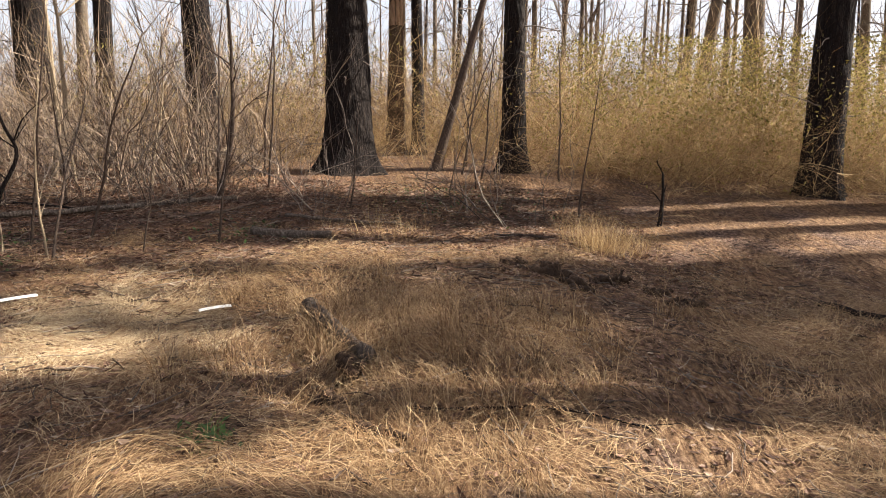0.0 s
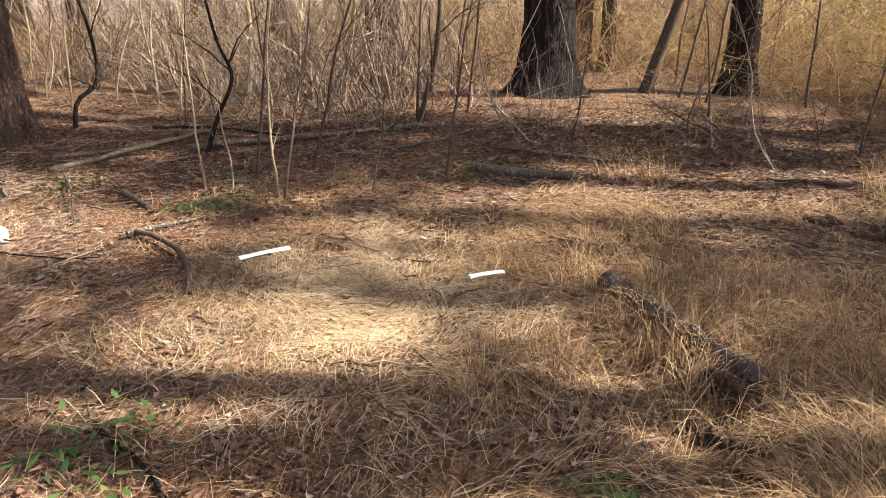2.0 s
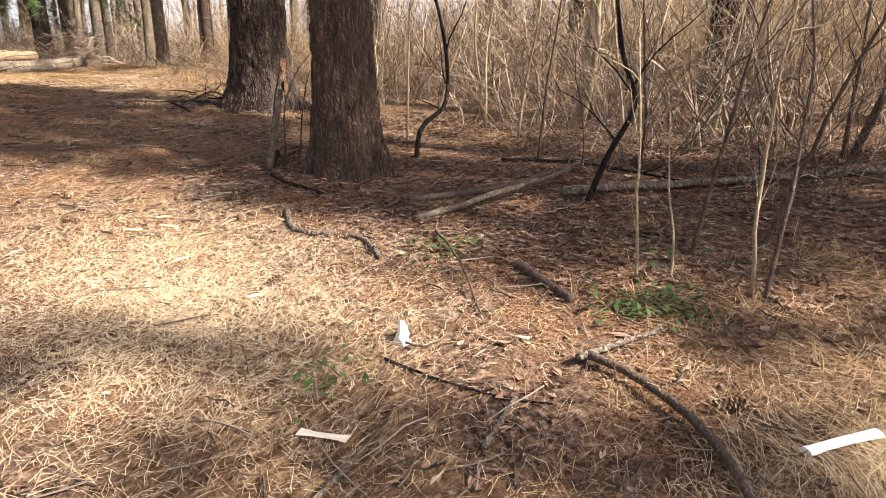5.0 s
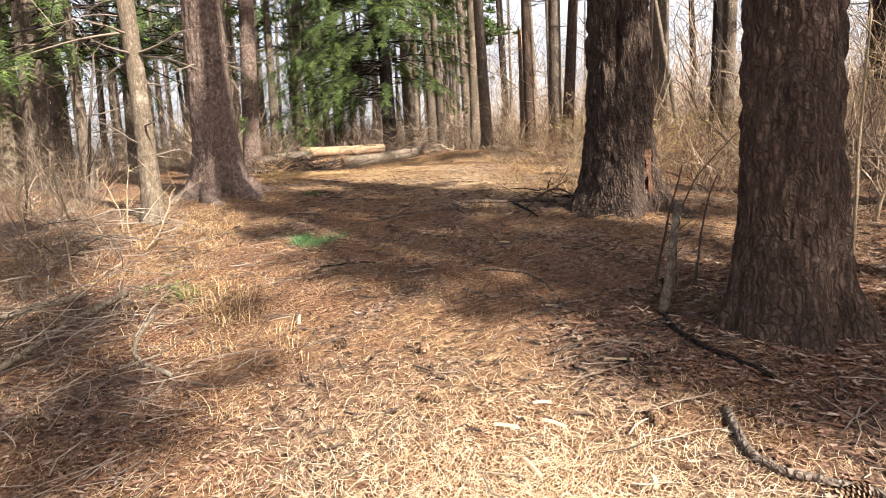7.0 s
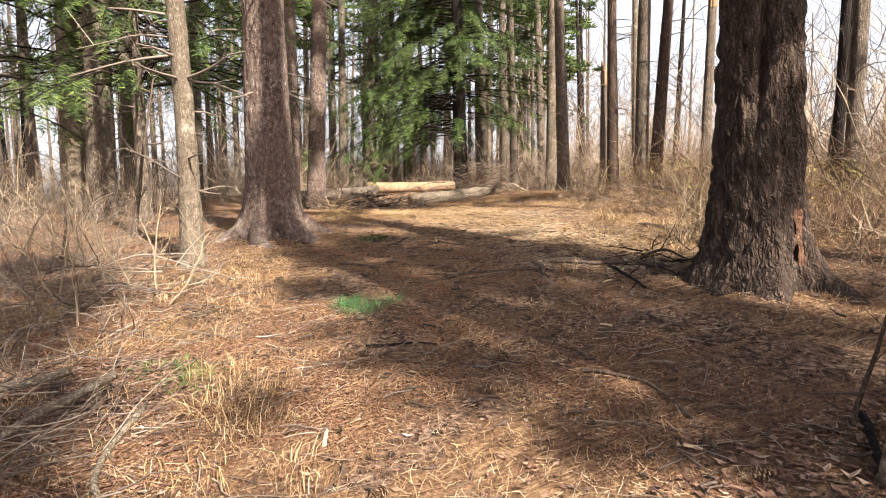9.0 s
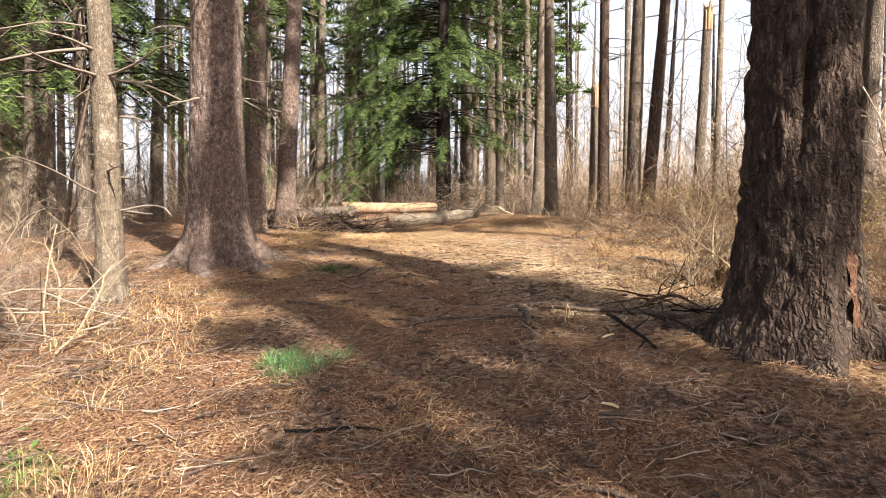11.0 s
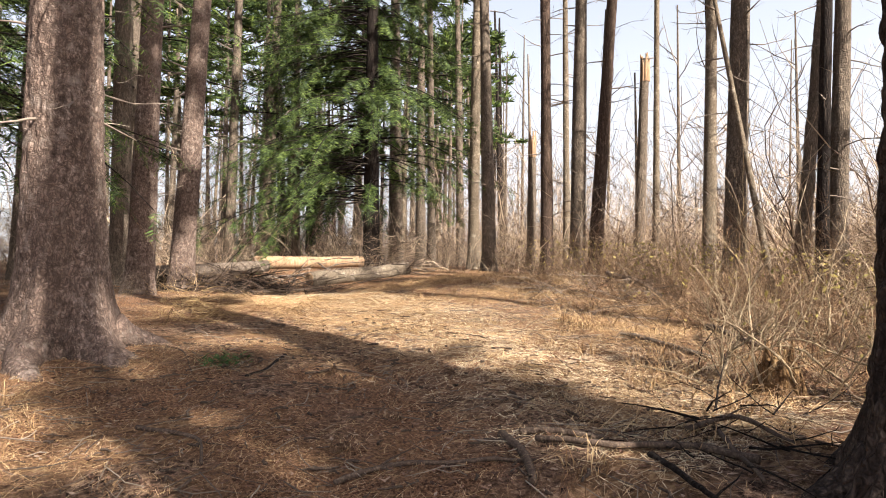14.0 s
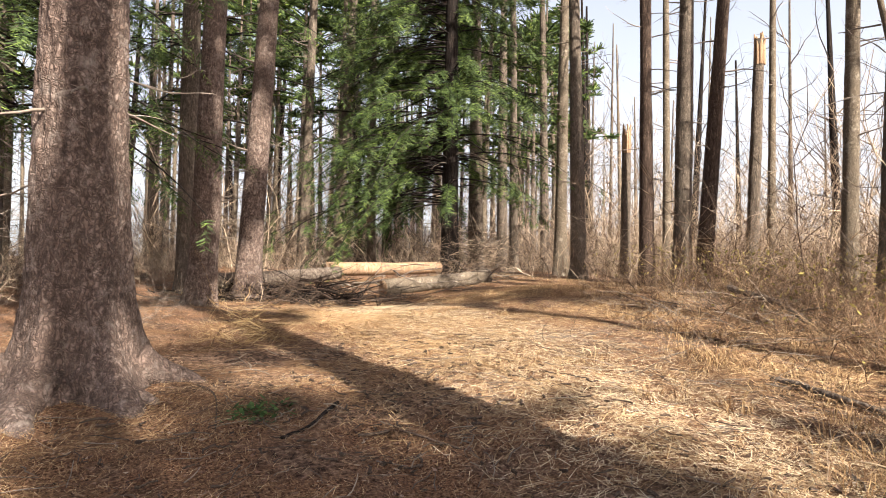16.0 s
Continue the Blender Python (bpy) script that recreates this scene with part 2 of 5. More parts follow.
M_LOG = bark_mat("log_bark", (0.06, 0.045, 0.036), (0.19, 0.15, 0.12), (0.36, 0.3, 0.24), 26, 0.5)
M_STRAW = island_mat("dry_straw", [(0.0, (0.1, 0.055, 0.03)), (0.35, (0.22, 0.125, 0.062)), (0.7, (0.4, 0.255, 0.13)), (1.0, (0.64, 0.47, 0.27))], 0.8, 0.15)
# two pale straw colours that carry sunlight, for the sun patches on the ground
M_SUNPATCH_NEEDLE = island_mat("sunpatch_needles", [(0.0, (0.3, 0.19, 0.11)), (0.4, (0.56, 0.42, 0.27)), (1.0, (0.8, 0.68, 0.48))], 0.8, 0.1)
M_SUNPATCH_STRAW = island_mat("sunpatch_straw", [(0.0, (0.11, 0.065, 0.035)), (0.4, (0.37, 0.26, 0.15)), (1.0, (0.68, 0.55, 0.36))], 0.8, 0.1)
M_NEEDLE = island_mat("pine_needles", [(0.0, (0.07, 0.033, 0.02)), (0.4, (0.2, 0.106, 0.062)), (0.8, (0.39, 0.25, 0.15)), (1.0, (0.62, 0.48, 0.32))], 0.8)
M_LEAF = island_mat("dry_leaves", [(0.0, (0.05, 0.028, 0.02)), (0.45, (0.16, 0.085, 0.058)), (0.85, (0.25, 0.15, 0.105)), (1.0, (0.4, 0.31, 0.24))], 0.75, 0.15)
M_TWIG = island_mat("twigs", [(0.0, (0.06, 0.045, 0.037)), (0.5, (0.145, 0.113, 0.092)), (1.0, (0.31, 0.255, 0.205))], 0.85)
M_BRUSH = island_mat("brush_stems", [(0.0, (0.09, 0.05, 0.028)), (0.45, (0.33, 0.21, 0.105)), (0.8, (0.52, 0.37, 0.19)), (1.0, (0.66, 0.51, 0.3))], 0.85, 0.42)
M_BRAMBLE = island_mat("bramble_stems", [(0.0, (0.04, 0.022, 0.014)), (0.45, (0.15, 0.085, 0.048)), (0.85, (0.29, 0.19, 0.11)), (1.0, (0.46, 0.34, 0.21))], 0.9)
M_VINE = island_mat("vine_stems", [(0.0, (0.09, 0.045, 0.022)), (0.45, (0.32, 0.175, 0.085)), (0.8, (0.5, 0.32, 0.16)), (1.0, (0.62, 0.46, 0.26))], 0.85, 0.42)
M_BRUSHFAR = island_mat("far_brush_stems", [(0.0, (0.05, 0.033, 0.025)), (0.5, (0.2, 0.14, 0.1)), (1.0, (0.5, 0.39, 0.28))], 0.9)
M_VINELEAF = island_mat("vine_leaves", [(0.0, (0.1, 0.09, 0.02)), (0.5, (0.27, 0.22, 0.06)), (1.0, (0.42, 0.33, 0.12))], 0.7, 0.3)
M_FIR = island_mat("conifer_needles", [(0.0, (0.02, 0.034, 0.014)), (0.55, (0.06, 0.092, 0.03)), (0.9, (0.13, 0.18, 0.045)), (1.0, (0.22, 0.29, 0.06))], 0.7, 0.35)
M_SCAR = bark_mat("orange_scar", (0.03, 0.016, 0.011), (0.11, 0.056, 0.036), (0.26, 0.15, 0.09), 60, 0.3, depth=0.012, gap=0.06)
M_GREEN = island_mat("green_grass", [(0.0, (0.05, 0.13, 0.05)), (0.5, (0.09, 0.2, 0.08)), (1.0, (0.2, 0.32, 0.12))], 0.6, 0.25)
M_GREENLEAF = island_mat("green_herb_leaves", [(0.0, (0.03, 0.06, 0.018)), (1.0, (0.09, 0.15, 0.04))], 0.6, 0.3)
M_MOSS = island_mat("mossy_grass", [(0.0, (0.07, 0.13, 0.03)), (1.0, (0.2, 0.3, 0.07))], 0.7, 0.2)
M_SAPLING = bark_mat("sapling_bark", (0.04, 0.028, 0.022), (0.12, 0.085, 0.065), (0.24, 0.18, 0.13), 60, 0.3, depth=0.004)
M_SAPPALE = bark_mat("pale_sapling_bark", (0.2, 0.15, 0.1), (0.38, 0.29, 0.19), (0.55, 0.45, 0.3), 60, 0.3, depth=0.004)

# ---- ground ----
def axis_steps(lo, hi, fine, far):
    core = np.arange(lo, hi + 1e-6, fine)
    out = []
    d, s = 0.0, fine
    while d < far:
        s *= 1.25
        d += s
        out.append(d)
    out = np.array(out)
    return np.concatenate([lo - out[::-1], core, hi + out])


def build_ground():
    xs, ys = axis_steps(-24, 4, 0.11, 600), axis_steps(0.5, 13, 0.11, 600)
    X, Y = np.meshgrid(xs, ys)
    Z = H(X, Y)
    nx = len(xs)
    i, j = np.meshgrid(np.arange(nx - 1), np.arange(len(ys) - 1))
    a = (j * nx + i).ravel()
    q = np.stack([a, a + 1, a + nx + 1, a + nx], 1)
    me = quads_mesh("ground", np.stack([X.ravel(), Y.ravel(), Z.ravel()], 1), q, M_GROUND)
    tagged(new("ground", me), "forest floor of pine needles, straw and brown leaves", "ground", kind="structure")


build_ground()


# ---- trees ----
def trunk_geo(r, height, lean, flare, ridge, sides, fine, seed, furrow=8.0, groove=None, bend=0.0, top_r=0.35):
    """A tapered trunk with a root flare and bark ridges; its foot sinks into the ground."""
    g = Geo()
    zs = np.concatenate([np.arange(-0.35, 5.0, fine), np.linspace(5.0, height, 14)]) if height > 6 else np.arange(-0.3, height, fine)
    ang = np.arange(sides) * 2 * np.pi / sides
    A, Zz = np.meshgrid(ang, zs)
    taper = 1 - (1 - top_r) * np.clip(Zz, 0, None) / max(height, 1)
    foot = np.exp(-np.clip(Zz + 0.1, 0, None) / 0.28)
    lob = 0.2 + 1.0 * np.maximum(0, np.cos(A * 2.5 + seed + 0.5 * np.sin(2 * A)) ** 2) ** 2 + 0.25 * np.cos(A * 3 + seed * 2.1)
    R = r * taper * (1 + flare * foot * (0.35 + 1.0 * lob) + flare * 0.28 * np.exp(-np.clip(Zz, 0, None) / 0.9) * (0.6 + 0.7 * lob))
    P3 = np.stack([np.cos(A).ravel() * r * furrow, np.sin(A).ravel() * r * furrow, Zz.ravel() * furrow * 0.3 + seed * 7.7], 1)
    n1 = vnoise(P3 + 1.3 * (vnoise(P3 * 0.7 + 5)[:, None] - 0.5))
    n2 = vnoise(P3 * 2.3 + 40)
    plates = 1 - np.abs(2 * n1 - 1) ** 0.7
    R = R + (ridge * (0.5 - plates) + ridge * 0.5 * (n2 - 0.5)).reshape(R.shape)
    R = R + r * 0.12 * (vnoise(np.stack([np.cos(A).ravel() * 1.2, np.sin(A).ravel() * 1.2, Zz.ravel() * 0.6 + seed], 1)) - 0.5).reshape(R.shape)
    if groove:
        ga, gd, gw = groove
        dd = (A - ga + np.pi) % (2 * np.pi) - np.pi + 0.1 * np.sin(Zz * 1.7)
        R = R - gd * np.exp(-(dd / gw) ** 2) * np.clip((Zz - 1.05) / 0.7, 0, 1)
    X = np.cos(A) * R + lean[0] * Zz + bend * np.sin(Zz * 0.9 + seed)
    Y = np.sin(A) * R + lean[1] * Zz + bend * np.cos(Zz * 0.7 + seed)
    v = np.stack([X.ravel(), Y.ravel(), Zz.ravel()], 1)
    i = np.arange(len(zs) - 1)[:, None] * sides
    j = np.arange(sides)[None, :]
    q = np.stack([i + j, i + (j + 1) % sides, i + sides + (j + 1) % sides, i + sides + j], -1).reshape(-1, 4)
    g.add(v, q)
    return g


def branch_pts(rg, start, direction, length, n=5, droop=0.0, wob=0.12):
    p, d = np.array(start, float), np.array(direction, float)
    d /= np.linalg.norm(d)
    pts = [p.copy()]
    for k in range(n):
        d = d + rg.normal(0, wob, 3) + np.array([0, 0, -droop])
        d /= np.linalg.norm(d)
        p = p + d * length / n
        pts.append(p.copy())
    return np.array(pts)


def twiggy(g, rg, pts, r0, depth, sides=3, count=4, spread=0.9, frac=0.5, thin=False):
    """A limb with forking twigs."""
    n = len(pts)
    if thin:
        g.ribbon(pts, np.linspace(r0, r0 * 0.3, n))
    else:
        g.tube(pts, np.linspace(r0, r0 * 0.35, n), sides, cap=False)
    if depth <= 0:
        return
    L = np.linalg.norm(pts[-1] - pts[0])
    for k in range(count):
        i = rg.integers(1, n)
        d = pts[i] - pts[i - 1]
        d = d / (np.linalg.norm(d) + 1e-9) + rg.normal(0, spread * 0.6, 3) + np.array([0, 0, 0.15])
        twiggy(g, rg, branch_pts(rg, pts[i], d, L * frac * rg.uniform(0.6, 1.2), max(2, n - 5), 0, 0.15), r0 * 0.45, depth - 1, sides, max(2, count - 1), spread, frac, True)


def dead_branches(rg, r, lean, z0, z1, count, length, r0=0.014):
    out = []
    for k in range(count):
        g = Geo()
        out.append(g)
        z = rg.uniform(z0, z1)
        a = rg.uniform(0, 2 * np.pi)
        L = length * rg.uniform(0.35, 1.1)
        s = (np.cos(a) * r * 0.8 + lean[0] * z, np.sin(a) * r * 0.8 + lean[1] * z, z)
        twiggy(g, rg, branch_pts(rg, s, (np.cos(a), np.sin(a), rg.uniform(-0.25, 0.25)), L, 5, 0.03, 0.13), r0 * rg.uniform(0.6, 1.3), 1, 4, 3, 0.8, 0.4)
    return out


def bare_crown(rg, lean, z0, z1, count, length, r0=0.05):
    g = Geo()
    for k in range(count):
        z = rg.uniform(z0, z1)
        a = rg.uniform(0, 2 * np.pi)
        s = (lean[0] * z, lean[1] * z, z)
        twiggy(g, rg, branch_pts(rg, s, (np.cos(a), np.sin(a), rg.uniform(0.5, 1.6)), length * rg.uniform(0.5, 1.0), 6, -0.02, 0.14), r0 * rg.uniform(0.5, 1.0), 2, 3, 3, 0.9, 0.5)
    return g


def spray(g, rg, p, d, length, width, needles):
    """One hanging twig set with needles on both sides."""
    pts = branch_pts(rg, p, d, length, 3, 0.18, 0.1)
    t = np.sort(rg.random(needles))
    seg = np.clip((t * 3).astype(int), 0, 2)
    f = (t * 3 - seg)[:, None]
    base = pts[seg] * (1 - f) + pts[seg + 1] * f
    dirn = pts[seg + 1] - pts[seg]
    dirn /= np.linalg.norm(dirn, axis=1)[:, None] + 1e-9
    side = np.cross(dirn, np.array([0, 0, 1.0]))
    side /= np.linalg.norm(side, axis=1)[:, None] + 1e-6
    sgn = np.where(rg.random(needles) < 0.5, -1, 1)[:, None]
    out = side * sgn + dirn * 0.7 + rg.normal(0, 0.25, (needles, 3))
    out /= np.linalg.norm(out, axis=1)[:, None]
    L = width * rg.uniform(0.6, 1.2, (needles, 1))
    w = dirn * width * 0.075
    v = np.stack([base - w, base + w, base + out * L + w * 0.5, base + out * L - w * 0.5], 1).reshape(-1, 3)
    g.add(v, np.arange(needles * 4).reshape(-1, 4))


def fir_boughs(rg, r, z0, z1, count, length, sprays, needles, width=0.1, side=None, droop=0.1):
    """Drooping boughs: the limbs and their green sprays."""
    wood, green = Geo(), Geo()
    for k in range(count):
        z = rg.uniform(z0, z1)
        a = rg.uniform(0, 2 * np.pi) if side is None else rg.normal(side, 0.9)
        L = length * rg.uniform(0.6, 1.1) * (1.15 - 0.5 * (z - z0) / (z1 - z0))
        pts = branch_pts(rg, (np.cos(a) * r, np.sin(a) * r, z), (np.cos(a), np.sin(a), rg.uniform(-0.05, 0.3)), L, 7, droop, 0.07)
        wood.tube(pts, np.linspace(0.022, 0.006, 8), 4, cap=False)
        for s in range(sprays):
            u = rg.uniform(0.25, 1.0) * 6.99
            i = int(u)
            p = pts[i] + (pts[i + 1] - pts[i]) * (u - i)
            d = (pts[i + 1] - pts[i])
            d = d / np.linalg.norm(d) + rg.normal(0, 0.55, 3) + np.array([0, 0, -0.45])
            spray(green, rg, p, d, rg.uniform(0.3, 0.6), width, needles)
    return wood, green


def pine_crown(rg, z0, z1, radius, boughs, each):
    """Needle clumps held on separate boughs, with gaps between them."""
    g = Geo()
    for k in range(boughs):
        z = rg.uniform(z0, z1)
        a, q = rg.uniform(0, 2 * np.pi), radius * (1.15 - 0.7 * (z - z0) / (z1 - z0)) * rg.uniform(0.3, 1.0)
        c0 = np.array([np.cos(a) * q, np.sin(a) * q, z])
        g.tube([(0, 0, z - 0.3), c0 * (0.5, 0.5, 1), c0 * (1.3, 1.3, 1)], [0.05, 0.035, 0.01], 4, cap=False)
        for e in range(each):
            c = c0 + rg.normal(0, 1, 3) * (0.42, 0.42, 0.14)
            n = 26
            d = rg.normal(0, 1, (n, 3))
            d[:, 2] = np.abs(d[:, 2]) * 0.5
            d /= np.linalg.norm(d, axis=1)[:, None]
            L = rg.uniform(0.2, 0.42, (n, 1))
            s = np.cross(d, rg.normal(0, 1, (n, 3)))
            s /= np.linalg.norm(s, axis=1)[:, None]
            w = s * 0.026
            v = np.stack([c - w, c + w, c + d * L + w, c + d * L - w], 1).reshape(-1, 3)
            g.add(v, np.arange(n * 4).reshape(-1, 4))
    return g


CROWN = pine_crown(np.random.default_rng(3), 10.5, 17.5, 2.5, 22, 8).mesh("pine_crown", M_FIR, False)
BARE = bare_crown(np.random.default_rng(4), (0, 0), 6.5, 14, 16, 4.5).mesh("bare_crown", M_TWIG)


def tree(name, x, y, diam, mat, label, lean=(0, 0), height=17.0, flare=0.55, ridge=0.012, sides=48, fine=0.06, seed=1, dead=0, dead_z=(1.5, 7), dead_len=0.9,
         crown="", crown_k=1.0, groove=None, category="tree", furrow=8.0, bend=0.0, top_r=0.35, lift=0.0):
    rg = np.random.default_rng(seed * 31 + 5)
    t = thing(name, x, y, gz(x, y), label, category)
    part("trunk", trunk_geo(diam / 2, height, lean, flare, ridge, sides, fine, seed, furrow, groove, bend, top_r), mat, t)
    if dead:
        for g in dead_branches(rg, diam / 2, lean, dead_z[0], dead_z[1], dead, dead_len):
            part("dead_branch", g, M_TWIG, t)
    if crown:
        c = new("crown", CROWN if crown == "pine" else BARE)
        c.parent = t
        c.location = (lean[0] * 12, lean[1] * 12, rg.uniform(-0.5, 1.0) + lift)
        c.rotation_euler = (0, 0, rg.uniform(0, 6.28))
        k = rg.uniform(0.85, 1.1)
        c.scale = (k * crown_k, k * crown_k, max(1, crown_k))
    return t


# the pair of pines beside the path
tree("pine_tree", -6.93, 6.3, 0.53, M_PINE, "stout pine with dark furrowed grey-brown bark", (-0.009, -0.007), 18, 0.5, 0.034, 120, 0.025, 2, 0, crown="pine", furrow=24)
old_pine = tree("pine_tree", -9.62, 7.85, 0.64, M_REDPINE, "old double-stemmed pine with dark bark and orange scar", (-0.004, 0.0), 18, 0.6, 0.05, 140, 0.025, 5, 3, (2.2, 4), 0.8, "pine", groove=(radians(-48), 0.11, 0.16), furrow=22)


def root(parent, a, r, length, mat, seed):
    """A surface root that leaves the trunk's foot and dives into the ground."""
    rg = np.random.default_rng(seed)
    x0, y0, z0 = parent.location
    p = []
    for u in np.linspace(0, 1, 14):
        b = a + 0.25 * math.sin(u * 3 + seed)
        d = r * 0.7 + length * u
        x, y = math.cos(b) * d, math.sin(b) * d
        p.append((x, y, gz(x0 + x, y0 + y) - z0 + 0.3 * r * math.exp(-u * 5) - 0.1 * u))
    rad = np.linspace(1, 0.25, 14) * r * 0.36
    g = Geo()
    g.tube(p, rad, 12)
    v = g.v[0]
    v[:, 2] += 0.02 * (fbm(v * 14 + seed, 2) - 0.5)
    part("root", g, mat, parent)


def scar(parent, r, a0, a1, z0, z1, lean):
    """A raised, crumbling patch of torn orange bark."""
    A, Z = np.meshgrid(np.linspace(a0, a1, 26), np.linspace(z0, z1, 34))
    u, w = (A - a0) / (a1 - a0) * 2 - 1, (Z - z0) / (z1 - z0) * 2 - 1
    n = fbm(np.stack([np.cos(A).ravel() * 4, np.sin(A).ravel() * 4, Z.ravel() * 5], 1), 4).reshape(A.shape)
    rise = np.clip(1.0 - (u * u + w * w) - 3.4 * (n - 0.5), -1.2, 0.6)
    R = r * (1 + 0.42 * np.exp(-np.clip(Z, 0, None) / 0.5)) + 0.06 * rise + 0.12 * (n - 0.5)
    v = np.stack([(np.cos(A) * R).ravel() + lean[0] * Z.ravel(), (np.sin(A) * R).ravel() + lean[1] * Z.ravel(), Z.ravel()], 1)
    i, j = np.meshgrid(np.arange(25), np.arange(33))
    q = (j * 26 + i).ravel()
    g = Geo()
    g.add(v, np.stack([q, q + 1, q + 27, q + 26], 1))
    part("scar", g, M_SCAR, parent, "torn orange-brown bark scar")


scar(old_pine, 0.3, radians(0), radians(85), -0.1, 0.75, (-0.004, 0))
for k, (a, L) in enumerate([(15, 0.8), (-30, 0.45), (-70, 0.4), (-140, 0.5), (-100, 0.35)]):
    root(old_pine, radians(a), 0.42, L, M_REDPINE, 900 + k)
# the great spruce and the birch beside it
great_spruce = tree("spruce_tree", -15.2, 4.9, 0.65, M_SPRUCE, "massive spruce with flaring roots and flaky grey bark", (0.0, -0.012), 19, 0.9, 0.026, 110, 0.035, 8, 14, (1.8, 6), 1.1, "pine", furrow=22)
tree("spruce_tree", -13.75, 3.72, 0.23, M_PALE, "slender pale-barked spruce with dead side twigs", (0.0, -0.03), 13, 0.5, 0.008, 40, 0.05, 11, 26, (0.8, 6), 1.0, "pine", furrow=18, bend=0.03)
for k, (a, L) in enumerate([(-130, 0.9), (-75, 0.7), (-20, 0.8), (25, 0.6), (70, 0.7)]):
    root(great_spruce, radians(a), 0.5, L, M_SPRUCE, 920 + k)
# trees of the middle distance by the clearing
MID = [
    ("spruce_tree", -19.97, 2.43, 0.5, M_GREY, (0, 0.02), "pine"), ("spruce_tree", -21.9, 1.8, 0.5, M_PALE, (0, 0.01), "pine"), ("spruce_tree", -23.0, 4.4, 0.26, M_GREY, (0, 0.03), ""),
    ("spruce_tree", -20.27, 6.18, 0.43, M_SPRUCE, (0.002, 0.02), "pine"), ("spruce_tree", -22.3, 6.1, 0.4, M_GREY, (0, -0.01), ""), ("spruce_tree", -21.36, 7.03, 0.44, M_SPRUCE, (0.009, 0.049), "pine"),
    ("spruce_tree", -26.8, 9.35, 0.3, M_GREY, (0.004, 0.017), ""), ("spruce_tree", -27.5, 10.5, 0.34, M_GREY, (0.013, 0.043), ""), ("spruce_tree", -29.8, 13.0, 0.36, M_DARK, (0, 0), ""),
    ("spruce_tree", -27.6, 15.3, 0.5, M_GREY, (-0.007, -0.012), "pine"), ("spruce_tree", -26.95, 16.4, 0.3, M_GREY, (-0.01, -0.016), ""), ("spruce_tree", -28.8, 19.0, 0.36, M_GREY, (-0.015, -0.02), "pine"),
    ("spruce_tree", -24.5, 16.4, 0.38, M_PALE, (0.002, 0.003), "pine"), ("pine_tree", -22.6, 15.57, 0.4, M_GREY, (-0.02, -0.022), ""), ("pine_tree", -20.07, 15.42, 0.32, M_PINE, (-0.011, -0.011), "bare"),
    ("spruce_tree", -21.84, 17.9, 0.22, M_PALE, (-0.009, -0.009), ""), ("maple_tree", -19.9, 16.3, 0.42, M_GREY, (0.006, 0.005), "bare"), ("maple_tree", -19.05, 15.98, 0.34, M_PINE, (0.045, 0.038), "bare"),
    ("maple_tree", -21.1, 21.1, 0.24, M_PALE, (0, 0), ""), ("maple_tree", -16.6, 16.9, 0.3, M_PALE, (0.008, 0.005), ""), ("maple_tree", -14.9, 15.0, 0.4, M_GREY, (0.019, 0.01), "bare"),
    ("maple_tree", -13.5, 15.1, 0.2, M_DARK, (0.018, 0.007), ""), ("maple_tree", -13.4, 15.4, 0.29, M_GREY, (0.02, 0.008), "bare"),
]
LAB = {M_GREY: "tall straight tree with rough grey bark", M_PALE: "tall straight tree with pale tan bark", M_DARK: "tall dark-barked tree standing among brush", M_SPRUCE: "tall spruce with flaky grey-brown bark", M_PINE: "tall pine with dark furrowed bark"}
for k, (nm, x, y, d, m, ln, cr) in enumerate(MID):
    tree(nm, x, y, d, m, LAB[m], ln, 16, 0.35, 0.012, 22, 0.2, 20 + k, 16, (1.5, 8), 0.9, cr)
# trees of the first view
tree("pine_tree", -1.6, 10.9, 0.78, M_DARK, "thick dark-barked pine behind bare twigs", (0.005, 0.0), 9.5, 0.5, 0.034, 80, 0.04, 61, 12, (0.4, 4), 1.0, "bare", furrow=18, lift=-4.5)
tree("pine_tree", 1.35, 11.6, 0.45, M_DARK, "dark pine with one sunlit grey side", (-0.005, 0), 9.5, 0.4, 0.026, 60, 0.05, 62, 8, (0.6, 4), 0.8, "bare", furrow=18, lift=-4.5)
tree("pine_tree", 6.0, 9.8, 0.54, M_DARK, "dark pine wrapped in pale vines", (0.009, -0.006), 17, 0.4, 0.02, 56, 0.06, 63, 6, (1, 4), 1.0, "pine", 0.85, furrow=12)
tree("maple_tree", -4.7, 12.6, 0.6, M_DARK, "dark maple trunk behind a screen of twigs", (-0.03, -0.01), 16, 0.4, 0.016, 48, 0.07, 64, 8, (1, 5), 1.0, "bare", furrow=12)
tree("maple_tree", -0.1, 11.2, 0.17, M_SAPLING, "slim dark tree leaning sharply over the leaves", (0.285, -0.01), 7, 0.3, 0.006, 20, 0.12, 66, 5, (2, 4), 0.8, "")
tree("maple_tree", -14.1, 14.85, 0.12, M_PALE, "slim pale tree leaning across its neighbour", (-0.157, -0.082), 8, 0.3, 0.004, 16, 0.15, 67, 6, (2, 6), 0.8, "")
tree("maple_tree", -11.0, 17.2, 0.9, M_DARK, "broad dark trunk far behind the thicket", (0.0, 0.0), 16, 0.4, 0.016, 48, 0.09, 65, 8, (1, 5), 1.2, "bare")
